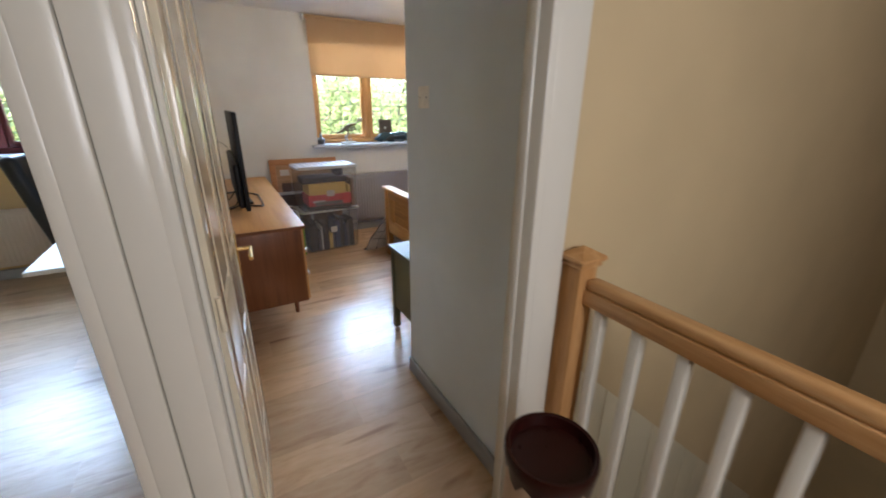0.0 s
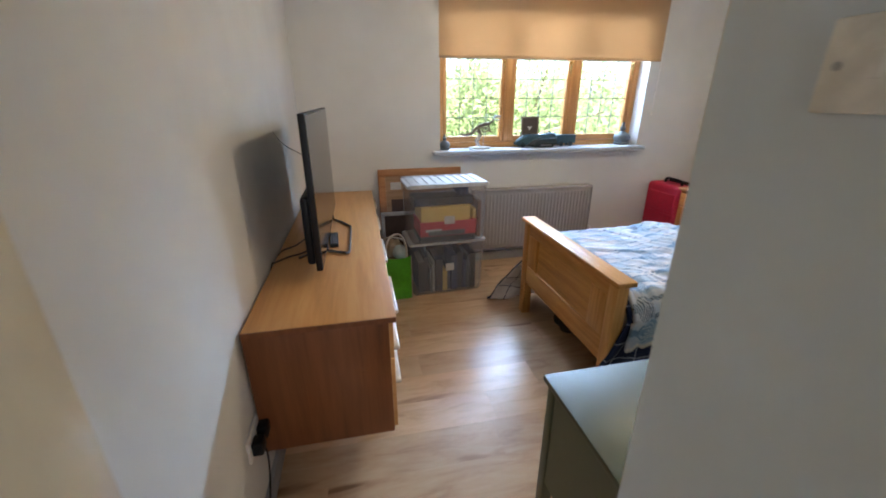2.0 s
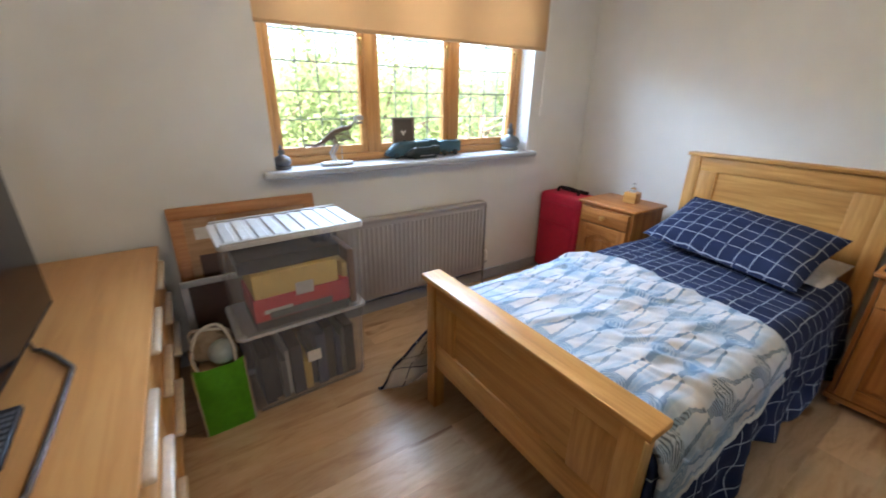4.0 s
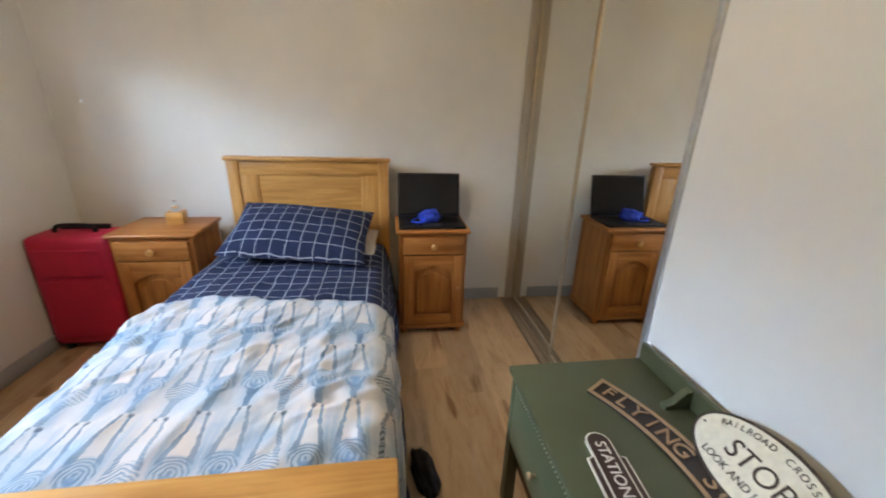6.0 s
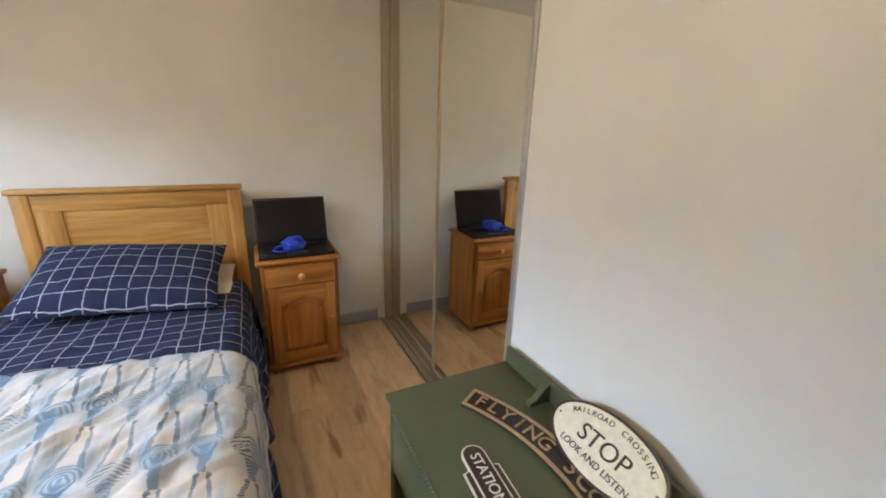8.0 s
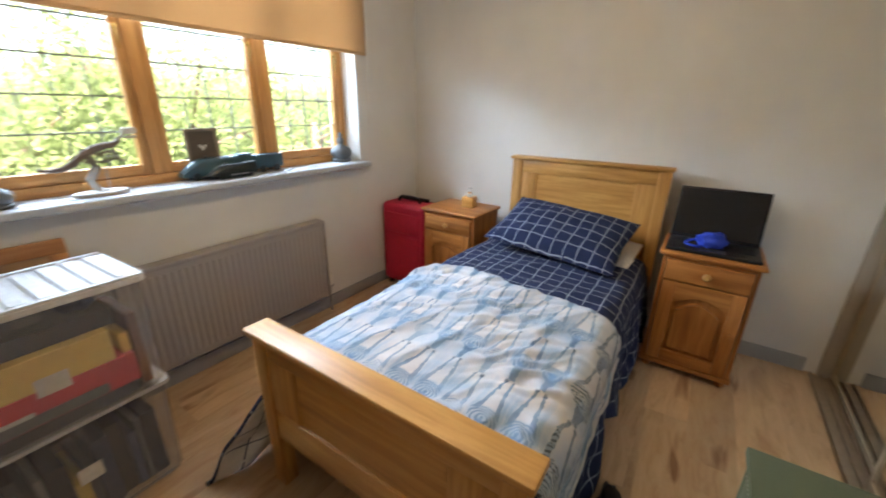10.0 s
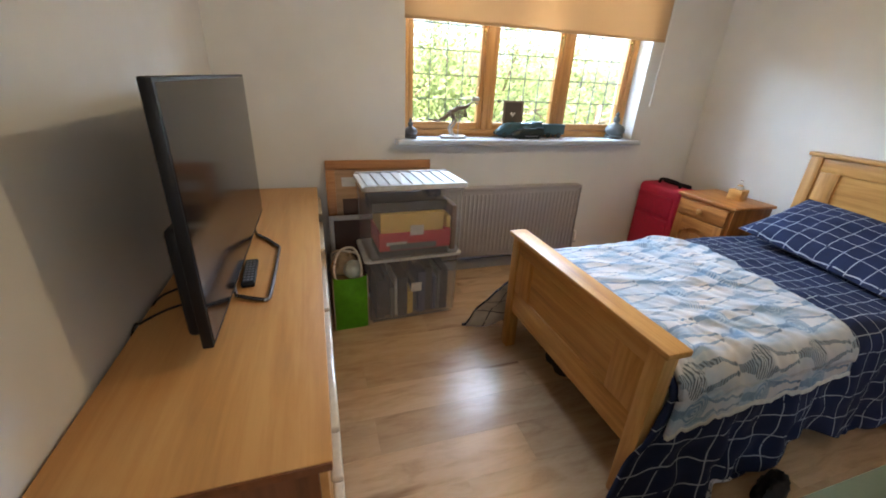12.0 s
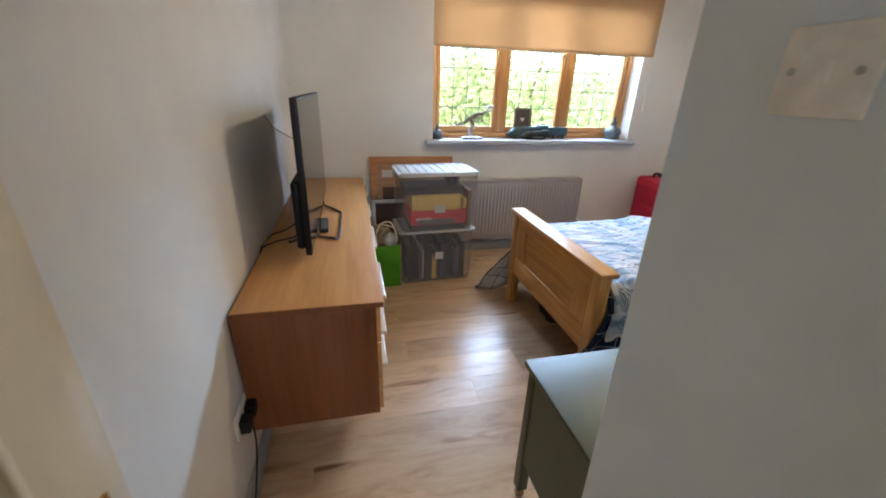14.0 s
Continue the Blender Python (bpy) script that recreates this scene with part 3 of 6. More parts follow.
# ---- sideboard ----
def sideboard():
    L, D, Z0, Z1 = 2.045, 0.495, 0.228, 0.735
    s = thing("sideboard", pose(0.905, 4.29, 0), "long low teak veneer sideboard with drawers on tapered legs", "sideboard")
    part("top", cubic(0, D + 0.008, 0.003, L - 0.003, Z1 - 0.020, Z1, bevel=0.003), M_TEAK_Y, s)
    part("side_panel", cubic(0, D - 0.02, 0, 0.02, Z0, Z1 - 0.0205, bevel=0.002), M_TEAK_SHADED, s)
    # thin strip that gives the top's end edge the shaded teak too
    part("end_lipping", cubic(0, D + 0.006, -0.0015, 0.0028, Z1 - 0.020, Z1 - 0.001), M_TEAK_SHADED, s)
    part("side_panel", cubic(0, D - 0.02, L - 0.02, L, Z0, Z1 - 0.022, bevel=0.002), M_TEAK_SHADED, s)
    part("bottom_panel", cubic(0, D - 0.02, 0.02, L - 0.02, Z0, Z0 + 0.02), M_TEAK_Y, s)
    part("back_panel", cubic(0, 0.008, 0.02, L - 0.02, Z0 + 0.02, Z1 - 0.022), M_TEAK_Y, s)
    cols = 4
    w = (L - 0.04) / cols
    for c in range(cols):
        a, b = 0.02 + c * w + 0.002, 0.02 + (c + 1) * w - 0.002
        rows = 3
        h = (Z1 - 0.024 - Z0) / rows
        for r in range(rows):
            z0, z1 = Z0 + r * h + 0.002, Z0 + (r + 1) * h - 0.002
            d = part("drawer", cubic(0.02, D - 0.004, a, b, z0, z1, bevel=0.002), M_TEAK_Y, s)
            part("pull", cubic(D - 0.004, D + 0.026, a + 0.09, b - 0.09, z1 - 0.030, z1 - 0.012, bevel=0.008, seg=3), M_PULL, d, "pale polished lip pull")
    for x, y in ((0.06, 0.31), (D - 0.06, 0.31), (0.06, L - 0.31), (D - 0.06, L - 0.31)):
        part("leg", rod(bmesh.new(), (x, y, Z0), (x, y + (0.02 if y > 1 else -0.0), 0), 0.023, 0.013, 14), M_TEAK_SHADED, s)
    return s


sideboard()


# ---- bed ----
BY0, BY1, BF, BH = 4.417, 5.468, 2.36, 4.39
bed = thing("bed", pose(0, 0, 0), "light oak single bed with panelled headboard and footboard", "bed")
for y in (BY0 + 0.02, BY1 - 0.085):
    part("foot_post", cubic(2.385, 2.445, y, y + 0.065, 0, 0.672, bevel=0.005), M_OAK_Z, bed)
part("foot_cap", cubic(2.368, 2.465, BY0, BY1, 0.672, 0.697, bevel=0.006), M_OAK_Y, bed)
part("foot_top_rail", cubic(2.392, 2.438, BY0 + 0.085, BY1 - 0.085, 0.595, 0.672, bevel=0.003), M_OAK_Y, bed)
part("foot_bottom_rail", cubic(2.392, 2.438, BY0 + 0.085, BY1 - 0.085, 0.245, 0.375, bevel=0.003), M_OAK_Y, bed)
part("foot_panel", cubic(2.402, 2.428, BY0 + 0.225, BY1 - 0.225, 0.375, 0.595), M_OAK_Y, bed)
for y in (BY0 + 0.085, BY1 - 0.225):
    part("foot_stile", cubic(2.392, 2.438, y, y + 0.14, 0.375, 0.595, bevel=0.003), M_OAK_Z, bed)
HY0, HY1 = 4.405, 5.42
for y in (HY0 + 0.012, HY1 - 0.082):
    part("head_post", cubic(4.385, 4.435, y, y + 0.07, 0, 1.083, bevel=0.004), M_OAK_Z, bed)
part("head_cap", cubic(4.372, 4.45, HY0, HY1, 1.083, 1.106, bevel=0.006), M_OAK_Y, bed)
part("head_top_rail", cubic(4.392, 4.43, HY0 + 0.082, HY1 - 0.082, 0.995, 1.083, bevel=0.003), M_OAK_Y, bed)
part("head_panel", cubic(4.402, 4.424, HY0 + 0.19, HY1 - 0.19, 0.5, 0.995), M_OAK_Y, bed)
for y in (HY0 + 0.082, HY1 - 0.192):
    part("head_stile", cubic(4.394, 4.43, y, y + 0.11, 0.4, 0.995, bevel=0.003), M_OAK_Z, bed)
part("head_bottom_rail", cubic(4.392, 4.43, HY0 + 0.082, HY1 - 0.082, 0.25, 0.4, bevel=0.003), M_OAK_Y, bed)
for y in (BY0 + 0.04, BY1 - 0.075):
    part("side_rail", cubic(2.44, 4.39, y, y + 0.03, 0.25, 0.38, bevel=0.003), M_OAK_X, bed)
bm = bmesh.new()
for i in range(11):
    box(bm, 2.5 + i * 0.17, 2.58 + i * 0.17, BY0 + 0.07, BY1 - 0.075, 0.33, 0.35)
part("slats", bm, M_OAK_Y, bed)
M_MATT = plain("white_cotton", (0.75, 0.73, 0.70), 0.85)
solid("mattress", cubic(2.45, 4.375, BY0 + 0.075, BY1 - 0.08, 0.352, 0.55, bevel=0.04, seg=4), M_MATT, "white single mattress under the bedding", "mattress")

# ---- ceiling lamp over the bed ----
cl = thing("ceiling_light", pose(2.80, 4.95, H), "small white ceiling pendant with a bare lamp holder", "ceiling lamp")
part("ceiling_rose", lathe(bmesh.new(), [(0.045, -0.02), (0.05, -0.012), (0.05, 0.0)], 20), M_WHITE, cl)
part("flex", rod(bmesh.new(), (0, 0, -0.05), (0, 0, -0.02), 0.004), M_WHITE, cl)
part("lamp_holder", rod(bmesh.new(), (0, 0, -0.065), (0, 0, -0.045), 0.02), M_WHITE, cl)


# ---- bedding ----
def check_mat(name, ground, line, cell=0.075, width=0.0037):
    """Cotton with a hand-drawn windowpane check, laid out along the cloth."""
    n = Nodes(name)
    v = n.coords("UV")
    wob = n.noise(v, 9.0, 3)
    sep = n.t.nodes.new("ShaderNodeSeparateXYZ")
    n.link(v, sep.inputs[0])
    lines = []
    for i in (0, 1):
        p = n.m("ADD", sep.outputs[i], n.m("MULTIPLY", n.m("SUBTRACT", n.noise(v, 7.0 + 5 * i, 2), 0.5), 0.022))
        d = n.m("ABSOLUTE", n.m("SUBTRACT", n.m("FRACT", n.m("DIVIDE", p, cell)), 0.5))
        lines.append(n.m("LESS_THAN", d, width / cell / 2))
    brk = n.m("GREATER_THAN", n.noise(v, 38.0, 2), 0.36)
    f = n.m("MULTIPLY", n.m("MAXIMUM", lines[0], lines[1]), brk)
    weave = n.noise(v, 420.0, 2)
    base = n.ramp(wob, ((0.3, dim(ground, 0.8)), (0.7, dim(ground, 1.2))))
    n.set(n.mix(f, base, line), 0.85, 0.0, Specular_IOR_Level=0.25)
    n.bump(weave, 0.25, 0.001)
    return n.mat


def zebra_mat():
    """White fleece printed with rows of striped zebras and pale blue shadows."""
    n = Nodes("zebra_print_fleece")
    v = n.coords("UV")
    sep = n.t.nodes.new("ShaderNodeSeparateXYZ")
    n.link(v, sep.inputs[0])
    warp = n.m("MULTIPLY", n.m("SUBTRACT", n.noise(v, 5.0, 3), 0.5), 0.035)
    ragged = n.m("MULTIPLY", n.m("SUBTRACT", n.noise(v, 55.0, 2), 0.5), 0.012)
    CU, CV = 0.262, 0.088
    b = n.m("DIVIDE", n.m("ADD", n.m("ADD", sep.outputs[1], 0.058), warp), 0.10)
    col_no = n.m("FLOOR", b)
    a = n.m("SUBTRACT", n.m("DIVIDE", n.m("ADD", sep.outputs[0], n.m("MULTIPLY", warp, 0.8)), 0.30), 0.147)
    a = n.m("ADD", a, n.m("MULTIPLY", n.m("SINE", n.m("MULTIPLY", col_no, 2.1)), 0.05))
    kind = n.m("FRACT", n.m("MULTIPLY", col_no, 0.3334))
    p = n.m("MULTIPLY", n.m("SUBTRACT", n.m("FRACT", a), 0.5), CU)
    q = n.m("ADD", n.m("MULTIPLY", n.m("SUBTRACT", n.m("FRACT", b), 0.5), CV), ragged)
    aq = n.m("ABSOLUTE", q)

    def soft(x, lo, hi):
        r = n.t.nodes.new("ShaderNodeMapRange")
        n.link(x, r.inputs["Value"])
        r.inputs["From Min"].default_value, r.inputs["From Max"].default_value = lo, hi
        return r.outputs["Result"]

    def reach(x, cp, cq, rp, rq):
        u = n.m("DIVIDE", n.m("SUBTRACT", p, cp), rp)
        w = n.m("DIVIDE", n.m("SUBTRACT", x, cq), rq)
        return n.m("SQRT", n.m("ADD", n.m("MULTIPLY", u, u), n.m("MULTIPLY", w, w)))

    def oval(x, cp, cq, rp, rq, edge=0.15):
        return soft(reach(x, cp, cq, rp, rq), 1.0, 1.0 - edge)

    def limb(x, q0, q1, w0, w1, p0, p1):
        """A tapered limb from offset q0 at p0 to q1 at p1."""
        k = n.m("DIVIDE", n.m("SUBTRACT", p, p0), p1 - p0)
        off = n.m("ABSOLUTE", n.m("SUBTRACT", x, n.m("MULTIPLY_ADD", k, q1 - q0, q0)))
        line = n.m("LESS_THAN", off, n.m("MULTIPLY_ADD", k, w1 - w0, w0))
        return n.m("MULTIPLY", line, n.m("MULTIPLY", n.m("GREATER_THAN", k, 0.0), n.m("LESS_THAN", k, 1.0)))

    d = reach(q, -0.034, 0.0, 0.040, 0.040)
    rump = soft(d, 1.0, 0.88)
    tail = limb(q, 0.0, 0.003, 0.015, 0.006, -0.06, -0.131)
    legs = n.m("MAXIMUM", limb(aq, 0.028, 0.010, 0.007, 0.0030, -0.020, 0.126), limb(q, -0.002, -0.004, 0.006, 0.003, -0.135, -0.10))
    hoofs = oval(aq, 0.124, 0.011, 0.008, 0.006)
    spot = oval(q, -0.052, 0.002, 0.015, 0.012, 0.4)
    shape = n.m("MAXIMUM", n.m("MAXIMUM", rump, tail), legs)
    swirl = n.m("MULTIPLY", n.noise(v, 24.0, 2), 5.0)
    arcs = soft(n.m("SINE", n.m("ADD", n.m("MULTIPLY", n.m("ADD", d, n.m("MULTIPLY", p, 9.0)), 24.0), n.m("MULTIPLY", swirl, 0.5))), -0.1, 0.5)
    rungs = soft(n.m("SINE", n.m("ADD", n.m("MULTIPLY", n.m("ADD", p, n.m("MULTIPLY", aq, 0.55)), 640.0), swirl)), -0.1, 0.4)
    bold = n.m("LESS_THAN", n.m("ABSOLUTE", n.m("SUBTRACT", kind, 0.334)), 0.1)
    wash = n.noise(v, 4.0, 4, 0.6, 0.6)
    fade = soft(n.noise(v, 6.5, 3, 0.6), 0.28, 0.62)
    col = n.ramp(wash, ((0.40, (0.60, 0.555, 0.54)), (0.54, (0.56, 0.56, 0.585)), (0.70, (0.35, 0.45, 0.57))))
    blue = n.ramp(n.noise(v, 11.0, 3), ((0.35, (0.06, 0.13, 0.24)), (0.65, (0.15, 0.26, 0.40))))
    pale = n.ramp(n.noise(v, 9.0, 3), ((0.35, (0.21, 0.32, 0.47)), (0.65, (0.35, 0.45, 0.57))))
    # soft watercolour shadow down the flanks and round the muzzle
    shade = n.m("MAXIMUM", oval(q, -0.080, 0.0, 0.080, 0.046, 0.8), oval(aq, 0.01, 0.037, 0.15, 0.018, 0.9))
    col = n.mix(n.m("MULTIPLY", shade, n.m("MULTIPLY_ADD", bold, -0.40, 0.90)), col, pale)
    # front-on animals in washed blue, side-on ones in dark stripes on white
    ink = n.m("MULTIPLY_ADD", fade, 0.45, 0.52)
    col = n.mix(n.m("MULTIPLY", n.m("MAXIMUM", legs, tail), n.m("MULTIPLY", ink, n.m("MULTIPLY_ADD", bold, -0.30, 0.95))), col, blue)
    col = n.mix(n.m("MULTIPLY", rump, n.m("MULTIPLY_ADD", bold, -0.50, 0.60)), col, pale)
    col = n.mix(n.m("MULTIPLY", n.m("MULTIPLY", arcs, rump), n.m("MULTIPLY", ink, n.m("MULTIPLY_ADD", bold, -0.90, 0.95))), col, blue)
    # side-on stripes turn from blue to near-black towards the near edge
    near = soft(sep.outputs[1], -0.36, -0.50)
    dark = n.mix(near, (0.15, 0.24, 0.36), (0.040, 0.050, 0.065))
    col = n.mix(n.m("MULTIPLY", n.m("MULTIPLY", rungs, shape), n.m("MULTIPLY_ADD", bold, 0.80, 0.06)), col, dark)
    col = n.mix(n.m("MULTIPLY", spot, n.m("MULTIPLY_ADD", bold, -0.5, 0.75)), col, (0.13, 0.24, 0.40))
    col = n.mix(n.m("MULTIPLY", hoofs, n.m("MULTIPLY_ADD", fade, 0.5, 0.35)), col, (0.06, 0.09, 0.14))
    n.set(col, 0.95, 0.0, Sheen_Weight=0.15)
    n.bump(n.noise(v, 330.0, 3, 0.7), 0.5, 0.003)
    return n.mat


M_NAVY = check_mat("navy_windowpane_cotton", (0.013, 0.022, 0.068), (0.38, 0.42, 0.50))
M_LINING = check_mat("white_windowpane_cotton", (0.70, 0.71, 0.74), (0.10, 0.12, 0.20))
M_ZEBRA = zebra_mat()
CY, HALF, RND = 4.945, 0.515, 0.075


def cloth_point(s, v, lift=0.0, side=0.0):
    """A point of the bedding: s along the bed, v across it along the cloth."""
    a, sg = abs(v), (1 if v > 0 else -1)
    flat = HALF - RND
    crease = noise.noise(Vector((s * 3.1 + v * 2.2, v * 2.4 - s, 1.7)))
    fine = noise.noise(Vector((s * 9 + v * 7, v * 8 - s * 5, 4.2)))
    ridge = 1 - abs(noise.noise(Vector((s * 2.2 + v * 3.6, (v - s) * 1.1, 7.7)))) * 2
    top = 0.588 + 0.012 * crease + 0.006 * fine + 0.012 * max(0, ridge) ** 3 + lift
    if lift > 0.01:
        run = (s + v * 0.75) * 38 + 6 * crease + 2 * fine
        patch = max(0.0, 0.45 + 1.6 * noise.noise(Vector((s * 1.7, v * 1.9, 9.1))))
        top += 0.017 * max(0.0, math.sin(run)) ** 3 * patch + 0.005 * math.sin(run * 2.3 + 3 * fine) * (0.25 + patch)
    top -= 0.035 * max(0.0, (a - 0.25) / 0.25) ** 2 * 0.6
    if a <= flat:
        return Vector((s, CY + v, top))
    th = (a - flat) / RND
    if th <= math.pi / 2:
        return Vector((s, CY + sg * (flat + (RND + lift) * math.sin(th)), top - (RND + lift) * (1 - math.cos(th))))
    drop = a - flat - RND * math.pi / 2
    foot = math.exp(-max(0.0, s - 2.46) / 0.22) * (0.3 if lift > 0.01 else 1.0)
    wave = math.sin(s * 17 + 2.0 * fine + sg) * 0.022 + math.sin(s * 39 + 3 * crease) * 0.008
    if lift > 0.01:
        wave *= 0.35
    out = HALF + lift + drop * (0.10 + (0.15 if sg < 0 else 0.42) * foot) + wave * min(1.0, drop / 0.2) + 0.02 * crease
    x = s - drop * foot * (0.92 if sg < 0 else 0.62) + 0.012 * fine
    z = top - RND - drop * (1.0 - 0.10 * foot) * (1 - 0.04 * crease)
    return Vector((x, CY + sg * out, max(0.012 + 0.01 * (1 + fine), z)))


def cloth(name, s0, s1, v0, v1, ns, nv, mat, lift, hem, label, category, thick=0.012, under=None):
    """A sheet over the bed; hem(s, t) moves the rim, t from 0 to 1 across."""
    bm = bmesh.new()
    uv = bm.loops.layers.uv.new("UVMap")
    grid, coords = [], {}
    for i in range(ns + 1):
        row = []
        for j in range(nv + 1):
            s, t = s0 + (s1 - s0) * i / ns, j / nv
            v = v0 + (v1 - v0) * t
            s, v = hem(s, v, i / ns, t)
            ve = bm.verts.new(cloth_point(s, v, lift))
            coords[ve] = (s, v)
            row.append(ve)
        grid.append(row)
    for i in range(ns):
        for j in range(nv):
            f = bm.faces.new((grid[i][j], grid[i + 1][j], grid[i + 1][j + 1], grid[i][j + 1]))
            for lp in f.loops:
                lp[uv].uv = coords[lp.vert]
    bmesh.ops.recalc_face_normals(bm, faces=bm.faces[:])
    me = bpy.data.meshes.new(name)
    bm.to_mesh(me)
    bm.free()
    me.materials.append(mat)
    if under:
        me.materials.append(under)
    me.shade_smooth()
    ob = tagged(new(name, me), label, category)
    mod = ob.modifiers.new("thickness", "SOLIDIFY")
    mod.thickness, mod.offset = thick, -1.0 if me.polygons[len(me.polygons) // 2].normal.z > 0 else 1.0
    if under:
        mod.material_offset = 1
    return ob


def duvet_hem(s, v, i, t):
    # hangs low by the footboard, shorter towards the pillow
    if v < -0.5:
        f = 1 / (1 + math.exp((s - 2.93) / 0.05))
        v = -0.5 + (v + 0.5) * (0.64 + 0.06 * math.sin(s * 9) + 0.20 * f)
    elif v > 0.5:
        f = math.exp(-max(0.0, s - 2.46) / 0.45)
        v = 0.5 + (v - 0.5) * (0.55 + 0.26 * f)
    return s + 0.02 * math.sin(v * 5), v


def throw_hem(s, v, i, t):
    s += 0.035 * math.sin(v * 2.6 + 0.4) * i + 0.012 * math.sin(v * 14) * i
    if v < -0.45:
        v -= 0.05 * math.exp(-(s - 2.46) / 0.25) + 0.004 * math.sin(s * 13)
    return s, v


cloth("duvet", 2.475, 4.24, -1.10, 1.06, 120, 150, M_NAVY, 0.0, duvet_hem, "navy blue duvet with a white windowpane check hanging over the bed", "duvet", 0.016, M_LINING)
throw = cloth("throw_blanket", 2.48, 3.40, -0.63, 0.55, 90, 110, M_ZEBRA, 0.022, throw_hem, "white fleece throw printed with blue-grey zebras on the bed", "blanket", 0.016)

M_FLEECE = plain("white_fleece_edge", (0.66, 0.64, 0.60), 0.95)
hem = cloth("hem", 2.479, 3.405, -0.637, -0.622, 90, 3, M_FLEECE, 0.0245, throw_hem, "", "", 0.014)
hem.parent = throw
hem["label"] = "thick white fleece hem"


def pillow(name, W, D, T, mat, m, label):
    bm = bmesh.new()
    uv = bm.loops.layers.uv.new("UVMap")
    n = 26
    sheets = []
    for sg in (1, -1):
        g = []
        for i in range(n + 1):
            row = []
            for j in range(n + 1):
                a, b = -1 + 2 * i / n, -1 + 2 * j / n
                h = (max(0, 1 - abs(a) ** 2.6) * max(0, 1 - abs(b) ** 2.6)) ** 0.55
                pull = 1 - 0.05 * (1 - abs(a)) * abs(b) - 0.05 * (1 - abs(b)) * abs(a)
                wr = 0.012 * noise.noise(Vector((a * 2.3, b * 2.3 + sg, 3.3))) + 0.005 * noise.noise(Vector((a * 7, b * 7, 1.1)))
                row.append(bm.verts.new((a * W / 2 * pull, b * D / 2 * pull, sg * T / 2 * h + wr * h)))
            g.append(row)
        for i in range(n):
            for j in range(n):
                f = bm.faces.new((g[i][j], g[i + 1][j], g[i + 1][j + 1], g[i][j + 1]))
                for lp in f.loops:
                    lp[uv].uv = (lp.vert.co.x, lp.vert.co.y + 0.03)
    bmesh.ops.remove_doubles(bm, verts=bm.verts[:], dist=0.0012)
    return solid(name, bm, mat, label, "pillow", m=m)


pillow("pillow", 0.70, 0.40, 0.11, M_MATT, pose(4.19, 4.84, 0.60, 0, 0, 90) @ pose(0, 0, 0, -8, 0, 0), "white pillow lying under the navy one")
pillow("pillow", 0.78, 0.50, 0.15, M_NAVY, pose(4.065, 4.925, 0.72, 0, 0, 86) @ pose(0, 0, 0, -21, -4, 0), "navy pillow with a white windowpane check against the headboard")


